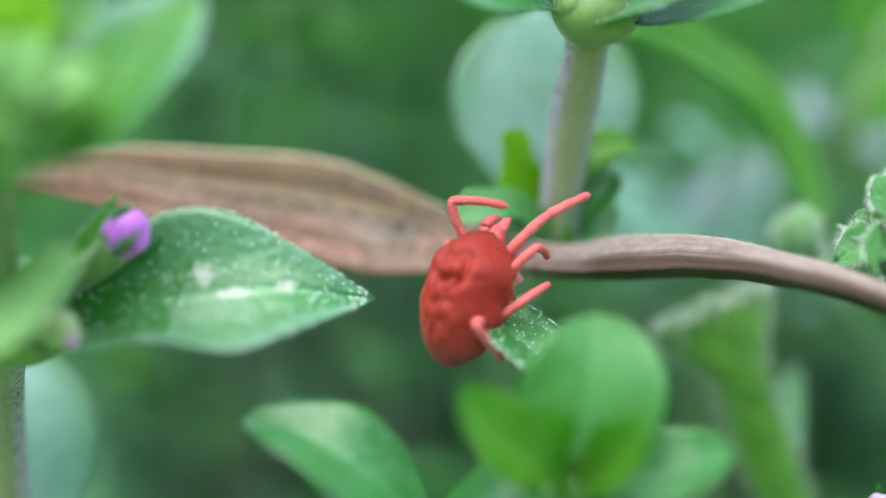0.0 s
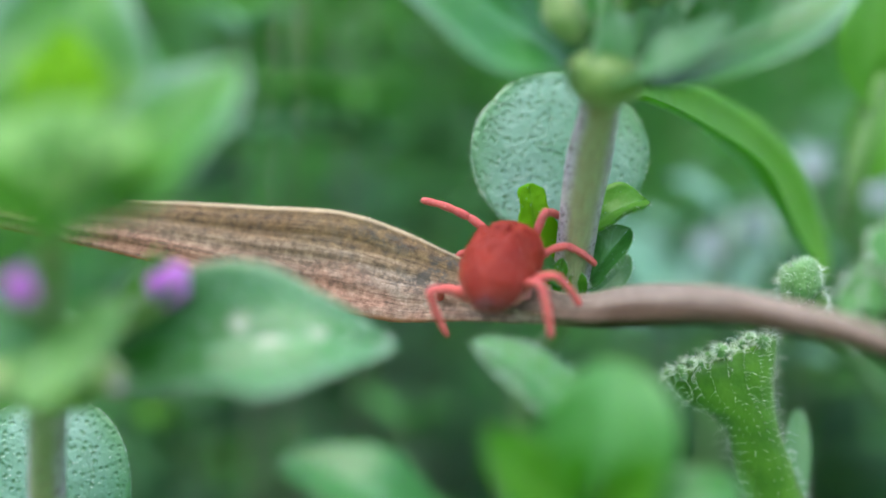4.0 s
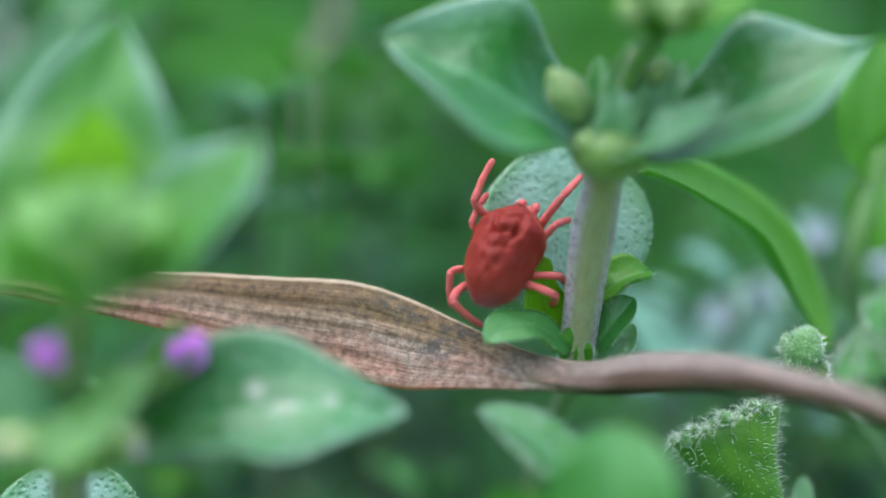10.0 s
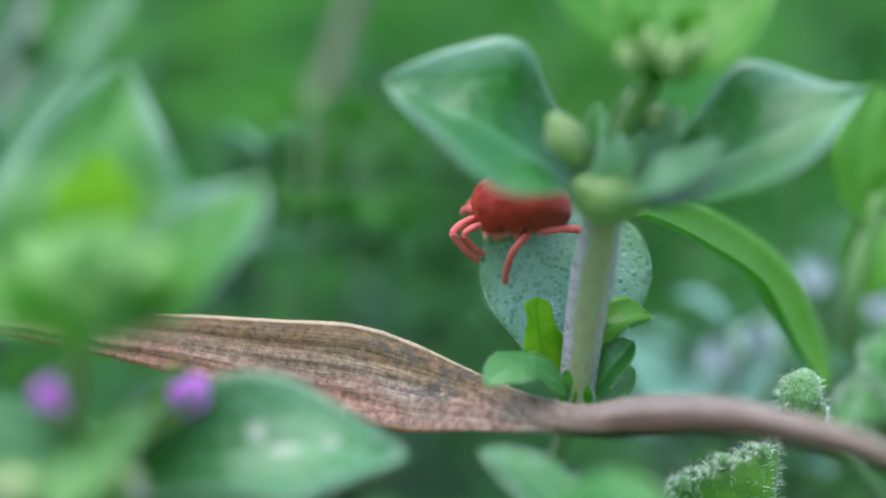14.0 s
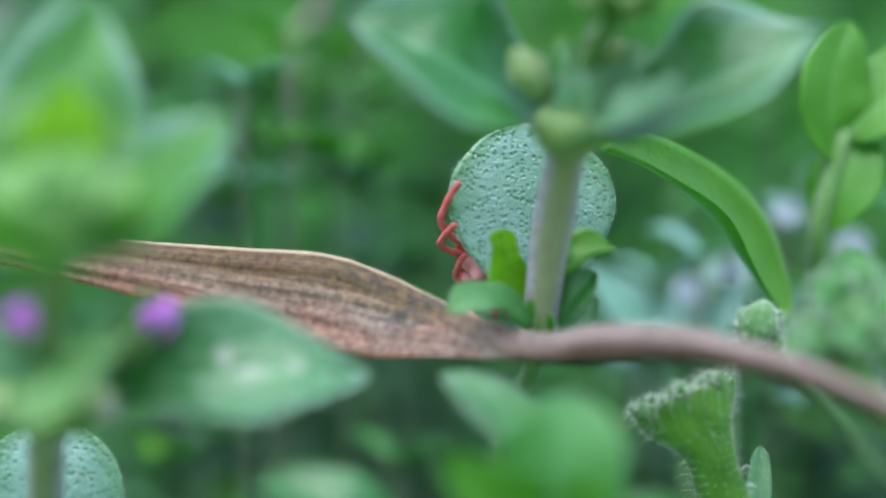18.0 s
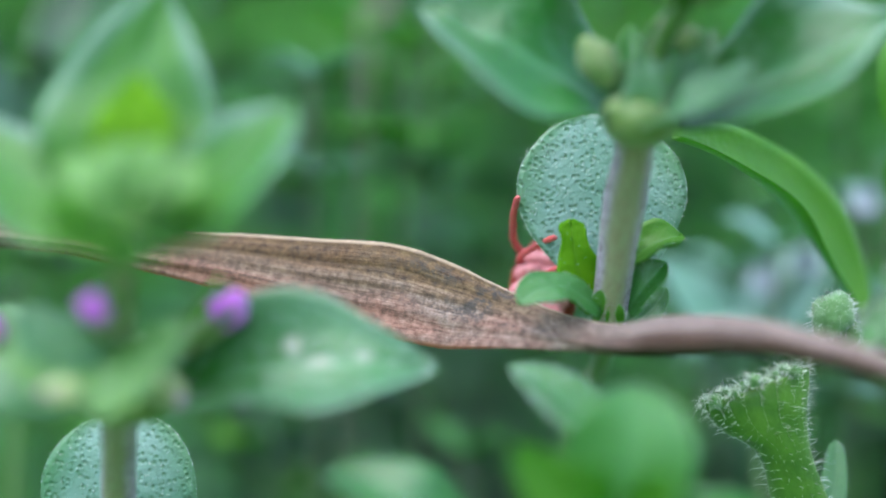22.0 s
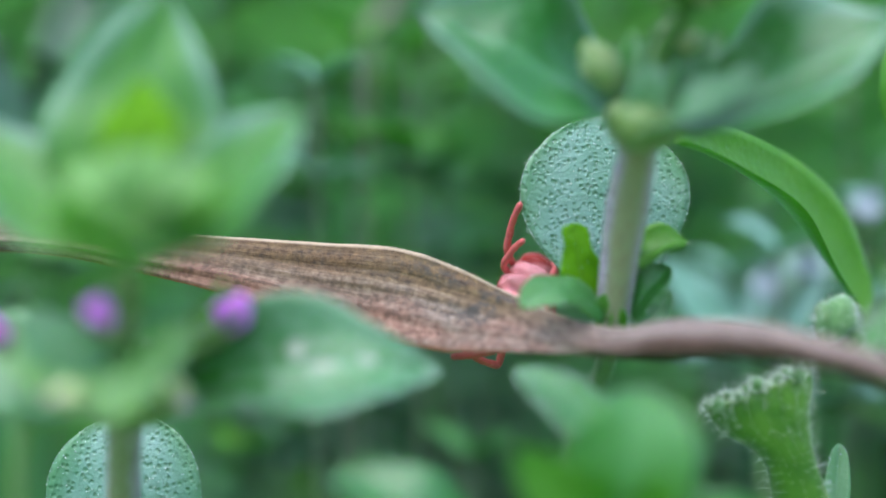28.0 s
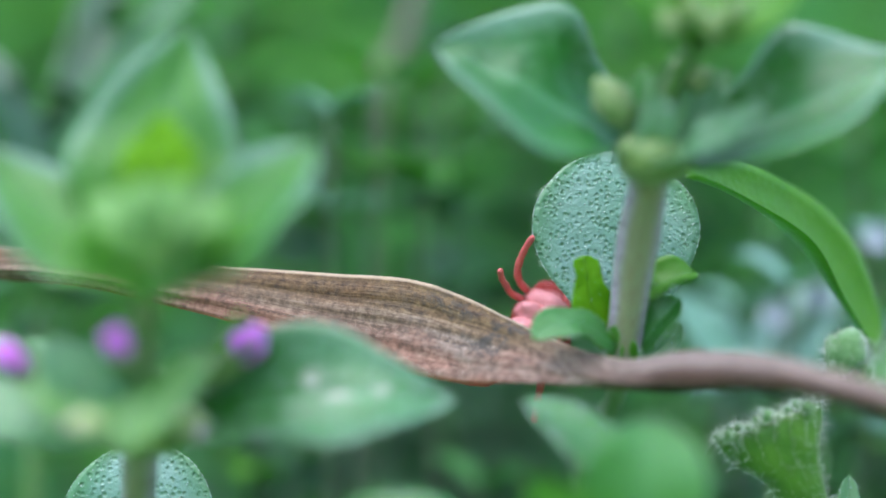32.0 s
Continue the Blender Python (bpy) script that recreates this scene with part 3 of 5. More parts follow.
def calyx_flower(ob, base, tip, size, label="", petal=PETAL):
    """A violet bud that peeps from a green calyx with pointed teeth."""
    d = (tip - base).normalized()
    cup = part("calyx", tube([(base, 0.10), (base.lerp(tip, 0.4), size * 0.6), (base.lerp(tip, 0.75), size * 0.8), (tip - d * size * 0.3, size * 0.85)], 12), NODE, ob)
    x = d.orthogonal().normalized()
    for k in range(3):
        turn = Matrix.Rotation(2.1 * k + 0.4, 3, d)
        o = turn @ x
        lf = Leaf(tip - d * 0.1 + o * size * 0.6, tip + d * 0.15 + o * size * 1.2, tip + d * 0.55 + o * size * 0.9, -o, 0.12, seed=k)
        part("tooth", lf.mesh(6, 2), LEAF, cup)
    up = (d + Vector((0.1, 0, 0.9))).normalized()
    part("petal", blob(tip + d * size * 0.35 + up * size * 0.15, up, size * 1.2, size * 0.86, 0.2, 3), petal, ob, label or "folded violet petal")
    for k, sx in enumerate((-1, 1)):
        part("petal", blob(tip + d * size * 0.2 + Vector((sx * size * 0.42, -0.08, size * (0.25 - 0.4 * k))), up + Vector((sx * 0.5, -0.3, 0)), size * 0.75, size * 0.45, 0.25, 7 + k), petal, ob)


def pale_bud(ob, centre, axis, size):
    b = part("bud", blob(centre, axis, size * 1.25, size, 0.1, 2), BUD_PALE, ob, "pale yellow-green bud")
    part("bud_tip", blob(centre + Vector(axis).normalized() * size * 1.1, axis, size * 0.4, size * 0.42, 0.1, 4), BUD_TIP, b, "dull mauve bud tip")


# ---- the near plant with violet buds ----
def bud_plant():
    foot = at(160, 2500, 1.5)
    foot.z = GROUND - 0.3
    ob = thing("flowering_weed", foot, "low green weed with violet buds and a scarred leaf", "weed", "weeds")
    part("stem", tube([(foot, 0.45), (at(150, 1500, 1.0), 0.42), (at(140, 1000, -0.3), 0.37), (at(142, 860, -1.4), 0.36), (at(146, 790, -2.4), 0.42)], 16, 8, 0.05, 0.03), STEM, ob)
    part("stem", tube([(at(146, 800, -2.4), 0.4), (at(150, 640, -3.4), 0.3), (at(150, 470, -4.4), 0.3)], 12), BUD, ob, "pale green upper stem")
    part("node", blob(at(160, 775, -2.8), (0.9, 0, 0.1), 1.1, 0.56, 0.1, 1), NODE, ob, "swollen yellow-green node")
    part("bud", blob(at(205, 742, -3.2), (0.4, -0.5, 0.4), 0.5, 0.36, 0.12, 9), NODE, ob, "green bud beside the node")
    # pair of leaves at the node
    bowed = ((0.0, 0.30, 0.30), (0.15, 0.66, 0.58), (0.35, 1.05, 0.80), (0.55, 1.01, 1.12), (0.75, 0.56, 0.76), (0.9, 0.20, 0.33), (1.0, 0.0, 0.0))
    lf = Leaf(at(205, 772, -2.9), at(494, 658, -3.5), at(742, 711, -2.4), (0.07, -0.73, 0.68), 1.47, 0.9, 0.8, 0.36, 0.03, seed=3, edge=bowed)
    grow_leaf(ob, lf, SPOTTED, "broad green leaf with pale scars", 34, 10, 260, 90, size=0.026)
    lf = Leaf(at(95, 775, -2.9), at(-120, 650, -3.4), at(-420, 700, -3.0), (0.0, -0.8, 0.6), 1.35, 0.72, 0.72, 0.16, 0.05, seed=4)
    grow_leaf(ob, lf, UNDER, "", 24, 6)
    lf = Leaf(at(140, 790, -4.6), at(55, 745, -5.2), at(-30, 600, -4.4), (0.2, -0.5, 0.84), 1.1, 0.8, 0.5, 0.15, 0.05, seed=5)
    grow_leaf(ob, lf, UNDER, "pale leaf with a bluish sheen", 20, 5)
    lf = Leaf(at(170, 760, -3.6), at(225, 720, -3.8), at(262, 640, -3.4), (-0.2, -0.75, 0.6), 0.5, 0.8, 0.5, 0.15, 0.05, seed=95)
    grow_leaf(ob, lf, UNDER, "pale leaf with a bluish sheen", 20, 5, 20, 50, size=0.012)
    lf = Leaf(at(125, 690, -4.2), at(122, 750, -5.0), at(120, 812, -5.4), (0.0, -0.62, 0.78), 1.95, 0.7, 0.55, 0.55, 0.04, seed=7)
    grow_leaf(ob, lf, BRACT, "pale leaf with a bluish sheen", 18, 5)
    lf = Leaf(at(150, 775, -2.4), at(150, 720, -0.8), at(170, 640, 0.2), (0.0, -0.5, 0.86), 1.0, seed=6)
    grow_leaf(ob, lf, LEAF, "", 18, 5)
    pale_bud(ob, at(48, 765, -5.6), (-0.7, -0.6, 0.1), 0.30)
    pale_bud(ob, at(240, 758, -3.8), (0.5, -0.6, -0.3), 0.37)
    calyx_flower(ob, at(222, 716, -2.8), at(338, 622, -3.0), 0.40)
    calyx_flower(ob, at(150, 700, -3.4), at(106, 618, -5.0), 0.34)
    calyx_flower(ob, at(60, 720, -3.2), at(-92, 655, -4.2), 0.40)
    lf = Leaf(at(228, 712, -2.9), at(290, 640, -3.1), at(334, 540, -3.0), (-0.5, -0.75, 0.4), 0.36, seed=8)
    grow_leaf(ob, lf, YOUNG, "narrow bract behind a violet bud", 14, 4, 10, 60, size=0.012)
    # rosette above
    c = at(155, 430, -4.6)
    lf = Leaf(c, at(170, 225, -4.0), at(228, 12, -3.6), (0.05, -0.97, 0.08), 1.85, 0.66, 0.8, 0.22, 0.05, seed=11)
    grow_leaf(ob, lf, ROSETTE, "tall leaf at the back of the rosette", 24, 6)
    lf = Leaf(at(175, 475, -4.8), at(370, 385, -5.2), at(470, 226, -4.8), (-0.3, -0.78, 0.55), 1.4, 0.85, 0.62, 0.25, 0.05, seed=12)
    grow_leaf(ob, lf, ROSETTE, "", 22, 6)
    lf = Leaf(at(145, 475, -4.8), at(-20, 410, -5.0), at(-160, 240, -4.6), (0.35, -0.72, 0.6), 1.4, 0.8, 0.65, 0.2, 0.05, seed=13)
    grow_leaf(ob, lf, ROSETTE, "", 22, 6)
    lf = Leaf(at(172, 410, -4.9), at(172, 440, -5.5), at(172, 530, -5.6), (0.0, -0.6, 0.8), 1.7, 0.8, 0.55, 0.5, 0.04, seed=14)
    grow_leaf(ob, lf, YOUNG, "pale front leaf hanging down", 20, 6)
    for k, (u, v, w) in enumerate(((122, 222, 0.62), (238, 222, 0.62), (184, 170, 0.85))):
        lf = Leaf(at(176, 345, -4.8), at((u + 176) / 2, 285, -5.0), at(u, v, -4.7), (0, -0.9, 0.4), w, seed=20 + k)
        grow_leaf(ob, lf, GLOW, "young bright leaf", 12, 4)
    for k, (u, v, w) in enumerate(((38, 338, 0.62), (312, 345, 0.62), (135, 300, 0.6), (222, 296, 0.6), (110, 430, 0.6), (262, 432, 0.6))):
        lf = Leaf(at(178, 420, -5.9), at((u + 178) / 2, (v + 395) / 2, -6.4), at(u, v, -6.0), (0.0, -0.66, 0.75), w, 0.8, 0.6, 0.25, seed=26 + k)
        grow_leaf(ob, lf, BRACT if k < 4 else YOUNG, "small pale bract leaf", 12, 3)
    for k in range(6):
        a = k * 1.05
        b = at(178 + 50 * math.cos(a), 385 + 20 * math.sin(a) - 14 * (k % 2), -5.3 + 0.5 * math.sin(a))
        part("bud", blob(b, (math.cos(a) * 0.5, -0.4, 0.9), 0.40, 0.27, 0.12, k), BUD, ob, "pale yellow-green bud")
    return ob


bud_plant()


# ---- the plant with the upright stem and the round leaf that the mite climbs ----
def stem_plant():
    foot = at(930, 2500, 11.0)
    foot.z = GROUND - 0.3
    ob = thing("upright_weed", foot, "upright weed with olive stem and a round pale leaf behind it", "weed", "weeds")
    part("stem", tube([(at(1028, 655, 1.3), 0.33), (at(1034, 620, 0.95), 0.34), (at(1052, 480, 0.3), 0.385),
                       (at(1066, 390, -0.1), 0.43), (at(1080, 320, -0.6), 0.38), (at(1086, 272, -1.0), 0.42)], 20, 8, 0.06, 0.03), STEM, ob)
    part("stem", tube([(foot, 0.3), (at(930, 1500, 11.0), 0.25), (at(960, 850, 9.0), 0.17), (at(1012, 700, 4.5), 0.2), (at(1030, 645, 1.5), 0.28)], 12), GREEN_STEM, ob)
    part("stem", tube([(at(1092, 225, -1.1), 0.26), (at(1130, 120, -1.6), 0.24), (at(1185, 30, -2.5), 0.2)], 12), GREEN_STEM, ob)
    part("node", blob(at(1092, 256, -1.5), (0.1, -0.1, 1), 0.60, 0.84, 0.1, 1, taper=0.15), NODE, ob, "swollen yellow-green node")
    # the round leaf
    lf = Leaf(at(1044, 606, 1.9), at(1016, 430, 1.7), at(1006, 241, 2.1), (0.02, -0.98, 0.18), 1.74, 1.28, 0.62, 0.12, 0.02, 0.1, seed=31, edge=((0.0, 0.1, 0.1), (0.15, 0.36, 0.40), (0.29, 0.64, 0.68), (0.45, 0.89, 0.91), (0.6, 1.0, 1.0), (0.75, 0.94, 0.93), (0.87, 0.71, 0.70), (0.95, 0.44, 0.44), (1.0, 0.05, 0.05)))
    grow_leaf(ob, lf, PALE, "round pale green leaf with a pebbled glandular face", 36, 12, 700, 60, size=0.017)
    # top pair of leaves, folded like valleys, with drawn-out tips
    hollow = ((0.0, 0.30, 0.30), (0.15, 0.57, 0.73), (0.35, 1.0, 0.95), (0.55, 1.05, 1.0), (0.75, 0.62, 0.66), (0.9, 0.26, 0.27), (1.0, 0.0, 0.0))
    lf = Leaf(at(1046, 236, -0.9), at(865, 101, -2.55), at(688, 44, -2.0), (-0.01, -0.78, 0.62), 1.94, 0.7, 0.7, 0.33, 0.06, seed=32, edge=hollow)
    grow_leaf(ob, lf, TOP_LEAF, "hollow green leaf with pale rim", 30, 9, 90, size=0.018)
    hollow = ((0.0, 0.31, 0.30), (0.15, 0.52, 0.75), (0.35, 0.86, 1.05), (0.55, 1.03, 0.87), (0.75, 0.77, 0.42), (0.9, 0.26, 0.14), (1.0, 0.0, 0.0))
    lf = Leaf(at(1130, 240, -0.9), at(1403, 156, -2.95), at(1566, 52, -2.0), (-0.17, -0.77, 0.61), 1.62, 0.7, 0.7, 0.34, 0.06, seed=33, edge=hollow)
    grow_leaf(ob, lf, TOP_LEAF, "hollow green leaf with pale rim", 30, 9, 90, size=0.018)
    for k, (b, c, n, w) in enumerate((((1190, 240, -3.0), (1300, 152, -2.6), (-0.15, -0.6, 0.78), 0.66), ((1100, 205, -2.3), (1110, 140, -2.2), (0.0, -0.8, 0.6), 0.42))):
        lf = Leaf(at(1096, 262, -1.8), at(*b), at(*c), n, w, 0.75, 0.6, 0.3, 0.05, seed=34 + k * 0.25)
        grow_leaf(ob, lf, UNDER, "pale bract leaf at the node", 18, 5, 40, 20)
    for k, (b, c, w) in enumerate((((1120, 160, -1.7), (1148, 52, -1.4), 0.5), ((1180, 190, -1.8), (1226, 92, -1.5), 0.46), ((1068, 170, -1.6), (1076, 84, -1.3), 0.36))):
        lf = Leaf(at(1098, 240, -1.5), at(*b), at(*c), (-0.05 * k, -0.8, 0.6), w, 0.75, 0.6, 0.3, 0.05, seed=36 + k)
        grow_leaf(ob, lf, (MID, UNDER, MID)[k], "small leaf above the node", 16, 4, 0, 20)
    part("bud", blob(at(1020, 152, -1.8), (-0.55, -0.2, 0.75), 0.62, 0.40, 0.2, 5), BUD, ob, "tan-green closed bud")
    part("bud", blob(at(1058, 240, -1.9), (-0.5, -0.6, 0.4), 0.30, 0.28, 0.12, 6), NODE, ob, "green bud beside the node")
    part("bud", blob(at(1148, 92, -1.7), (0.3, -0.2, 0.9), 0.36, 0.26, 0.2, 7), BUD_PALE, ob, "pale yellow-green bud")
    part("bud", blob(at(1180, 112, -1.7), (0.6, -0.2, 0.7), 0.32, 0.24, 0.2, 8), BUD, ob, "pale yellow-green bud")
    # rosette at the top
    c = at(1190, 40, -2.6)
    for k, (u, v, y, n, w) in enumerate(((990, -150, -3.0, (0.4, -0.7, 0.55), 1.0), (1395, -140, -3.0, (-0.4, -0.7, 0.55), 1.0), (1195, -260, -1.8, (0, -0.85, 0.45), 1.3),
                                         (1120, -90, -3.6, (0.1, -0.6, 0.8), 0.8), (1265, -100, -3.6, (-0.1, -0.6, 0.8), 0.8))):
        lf = Leaf(c, c.lerp(at(u, v, y), 0.5) + Vector((0, -0.3, -0.35)), at(u, v, y), n, w, seed=40 + k)
        grow_leaf(ob, lf, YOUNG, "bright young leaf", 18, 5)
    for k in range(4):
        part("bud", blob(at(1130 + 40 * k, 10 - 22 * (k % 2), -3.6), (0.2 * (k - 1.5), -0.3, 0.9), 0.38, 0.24, 0.12, 50 + k), BUD, ob, "pale yellow-green bud")
    # leaflets at the foot of the round leaf
    plain = ((0.0, 0.45, 0.45), (0.25, 0.85, 0.85), (0.55, 1.0, 1.0), (0.8, 0.8, 0.8), (0.95, 0.4, 0.4), (1.0, 0.0, 0.0))
    spoon = ((0.0, 0.35, 0.35), (0.25, 0.95, 0.85), (0.45, 1.05, 0.95), (0.65, 0.72, 0.6), (0.78, 0.52, 0.52), (0.9, 0.6, 0.55), (0.97, 0.42, 0.4), (1.0, 0.1, 0.1))
    small = (
        ((1022, 602, 0.4), (938, 516, -0.1), (874, 590, -0.4), (0.12, -0.62, 0.78), 0.48, MID, 0.1, plain, "small arched leaf laid over the dry blade"),
        ((1008, 600, 0.9), (972, 520, 0.6), (966, 434, 0.8), (0.2, -0.72, 0.65), 0.56, GLOW, 0.2, spoon, "bright upright leaflet"),
        ((1062, 520, 0.9), (1104, 468, 0.4), (1166, 462, 0.9), (-0.15, -0.62, 0.77), 0.50, YOUNG, 0.5, plain, "rolled leaflet"),
        ((1056, 612, 0.9), (1092, 560, 0.5), (1138, 510, 0.6), (-0.4, -0.76, 0.5), 0.44, MID, 0.45, plain, "rolled leaflet"),
        ((1048, 632, 1.1), (1110, 615, 1.0), (1135, 555, 1.2), (-0.5, -0.8, 0.3), 0.34, UNDER, 0.3, plain, "pale leaflet"),
        ((1022, 630, 0.8), (1012, 600, 0.4), (1022, 562, 0.4), (0, -0.95, 0.3), 0.17, YOUNG, 0.2, plain, "tiny leaflet"),
        ((1045, 634, 0.8), (1046, 612, 0.4), (1052, 585, 0.4), (0, -0.95, 0.3), 0.20, YOUNG, 0.2, plain, "tiny leaflet"),
    )
    for k, (a, b, c, n, w, mat, cup, edge, lab) in enumerate(small):
        lf = Leaf(at(*a), at(*b), at(*c), n, w, 1.4, 0.48, cup, 0.07, 0.14, seed=60 + k, edge=edge)
        grow_leaf(ob, lf, mat, lab, 20, 6, 14, 50, size=0.011)
    # the long arched leaf that hangs behind
    lf = Leaf(at(1150, 282, 1.0), at(1348, 330, 4.2), at(1484, 612, 4.8), (0.34, -0.68, 0.65), 0.84, 1.2, 0.55, 0.55, 0.06, seed=70)
    grow_leaf(ob, lf, ARCHED, "long arched leaf hanging over", 26, 6)
    return ob


stem_plant()


# ---- weeds with round leaves, hairy heads and loose rosettes round about ----
def second_round_leaf():
    foot = at(120, 2500, 3.5)
    foot.z = GROUND - 0.3
    ob = thing("round_leaf_weed", foot, "weed with one round pale leaf on a thin stalk", "weed", "weeds")
    part("stem", tube([(foot, 0.3), (at(130, 1500, 2.6), 0.28), (at(140, 1120, 1.6), 0.2)], 10), GREEN_STEM, ob)
    lf = Leaf(at(140, 1130, 1.6), at(140, 960, 0.9), at(142, 792, 1.6), (0.0, -0.97, 0.2), 1.70, 1.15, 0.46, 0.1, 0.02, 0.1, seed=81, stalk=0.1)
    grow_leaf(ob, lf, PALE, "round pale green leaf with a pebbled glandular face", 30, 10, 240, 0, size=0.019)


def hairy_shoot(name, label, pts, radii, head, seed, n_hair):
    foot = at(pts[-1][0], 2500, pts[-1][2])
    foot.z = GROUND - 0.3
    ob = thing(name, foot, label, "weed", "weeds")
    line = [(at(*p), r) for p, r in zip(pts, radii)] + [(foot, radii[-1] * 0.9)]
    part("stem", tube(line, 18, 8, 0.0, 0.12, seed), GREEN_STEM, ob, "thick hairy stem")
    rnd = random.Random(seed)
    roots = []
    path = smooth([(*p, r) for p, r in line], 12)
    path = path[:18]
    for _ in range(n_hair):
        row = rnd.choice(path)
        a = rnd.uniform(0, 6.283)
        d = Vector((math.cos(a), math.sin(a) * 0.9, rnd.uniform(-0.1, 0.5))).normalized()
        roots.append((Vector(row[:3]) + d * row[3] * 0.97, d * rnd.uniform(0.06, 0.20) * rnd.choice((0.6, 1.0, 1.6))))
    for c, ax, ln, wd in head:
        part("head", blob(at(*c), ax, ln, wd, 0.22, seed, 18, 12), FUZZ, ob, "lumpy hairy head")
        for _ in range(n_hair):
            d = Vector((rnd.gauss(0, 1), rnd.gauss(0, 1), rnd.gauss(0.4, 1))).normalized()
            e = Vector(ax).normalized()
            along = d.dot(e)
            roots.append((at(*c) + (d - e * along) * wd * 0.97 + e * along * ln * 0.97, d * rnd.uniform(0.06, 0.18) * rnd.choice((0.5, 1.0, 1.5))))
    part("hairs", spikes(roots, 0.0085), HAIR, ob, "fine white hairs", "stuff")
    return ob


def hairy_weeds():
    # a flared shoot under the blade: left and right edge from the foot to the rim
    foot = at(1520, 2500, 2.0)
    foot.z = GROUND - 0.3
    ob = thing("hairy_weed", foot, "bright green hairy shoot with a flared fuzzy top", "weed", "weeds")
    part("stem", tube([(foot, 0.4), (at(1500, 1500, 2.4), 0.42), (at(1440, 1075, 1.9), 0.43)], 14), GREEN_STEM, ob, "thick hairy stem")
    sides = [((1395, 1090), (1482, 1070), 1.90), ((1332, 950), (1428, 932), 1.60), ((1304, 856), (1394, 836), 1.40), ((1235, 812), (1390, 782), 1.30),
             ((1209, 780), (1391, 732), 1.25), ((1206, 762), (1390, 696), 1.30), ((1225, 762), (1378, 704), 1.40)]
    rows = smooth([(*at(*a, y), *at(*b, y)) for a, b, y in sides], 6)
    verts, uvs, faces, roots, rnd, n = [], [], [], [], random.Random(91), 20
    for i, row in enumerate(rows):
        a, b = Vector(row[:3]), Vector(row[3:])
        mid, half = (a + b) / 2, (b - a) / 2
        thick = Vector((0, min(0.5, half.length * 0.9), 0))
        for j in range(n):
            w = 2 * math.pi * j / n
            d = half * math.cos(w) - thick * math.sin(w)
            d *= 1 + 0.06 * noise.noise(d * 3 + mid)
            verts.append(mid + d)
            uvs.append((j / n, i * 0.2))
            if rnd.random() < 0.95:
                e = d.normalized() + Vector((rnd.uniform(-0.4, 0.4), rnd.uniform(-0.6, 0.1), rnd.uniform(-0.2, 0.6)))
                roots.append((mid + d * 0.98, e.normalized() * rnd.uniform(0.08, 0.26) * rnd.choice((0.5, 1.0, 1.7))))
    for i in range(len(rows) - 1):
        for j in range(n):
            a, b = i * n + j, i * n + (j + 1) % n
            faces.append((a, b, b + n, a + n))
    faces.append(tuple((len(rows) - 1) * n + j for j in range(n)))
    part("flare", (verts, faces, uvs), SHOOT, ob, "flared bright green top")
    for k in range(11):
        s = k / 10
        c = at(1208 + 178 * s, 764 - 72 * s + 6 * math.sin(k * 2.3), 0.95 + 0.25 * math.cos(k * 3.1))
        r = 0.11 + 0.04 * math.sin(k * 1.7)
        part("lobe", blob(c, (-0.5, -0.2, 0.8), r * 1.15, r, 0.35, k, 12, 9), FUZZ, ob, "fuzzy pale rim lobe" if k == 0 else "")
        for _ in range(70):
            d = Vector((rnd.gauss(-0.4, 1), rnd.gauss(-0.2, 1), rnd.gauss(0.6, 1))).normalized()
            roots.append((c + d * r * 0.97, d * rnd.uniform(0.06, 0.24) * rnd.choice((0.5, 1.0, 1.7))))
    part("hairs", spikes(roots, 0.0085), HAIR, ob, "fine white hairs", "stuff")
    lf = Leaf(at(1420, 1060, 2.1), at(1436, 905, 2.6), at(1438, 826, 3.0), (0.0, -0.95, 0.3), 0.28, 0.9, 0.45, seed=94)
    grow_leaf(ob, lf, UNDER, "small pale upright leaf", 14, 4, 20, 20)
    # the round head behind the blade, and its neighbour
    hairy_shoot("hairy_weed", "pale green hairy shoot with a round head", [(1448, 632, 1.3), (1475, 672, 3.0), (1600, 820, 9.0), (1720, 1100, 14.0)], [0.36, 0.2, 0.14, 0.14],
                [((1434, 604, 1.2), (0.5, 0, 0.9), 0.50, 0.43)], 95, 420)
    ob = hairy_shoot("hairy_weed", "light green hairy clump of young leaves", [(1600, 640, -2.0), (1660, 760, -1.0), (1760, 900, 2.0), (1860, 1200, 4.0)], [0.5, 0.3, 0.2, 0.2],
                     [((1610, 580, -2.0), (0.2, 0, 0.9), 0.85, 0.66), ((1545, 622, -2.2), (-0.5, 0, 0.6), 0.5, 0.40), ((1650, 610, -2.2), (0.5, 0, 0.6), 0.8, 0.6)], 96, 380)
    for k, (u, v, y, w) in enumerate(((1512, 596, -2.2, 0.38), (1572, 512, -2.4, 0.45), (1630, 470, -2.2, 0.5), (1700, 520, -2.2, 0.6), (1492, 650, -2.4, 0.4), (1560, 665, -2.9, 0.5), (1640, 640, -2.9, 0.6))):
        lf = Leaf(at(1592, 610, -2.2), at((u + 1592) / 2, (v + 580) / 2, y - 0.5), at(u, v, y), (0.1 * (k - 2), -0.72, 0.68), w, 1.1, 0.5, 0.3, 0.1, 0.14, seed=97 + k)
        grow_leaf(ob, lf, FUZZ_LEAF, "soft hairy leaf", 16, 5, 0, 220)


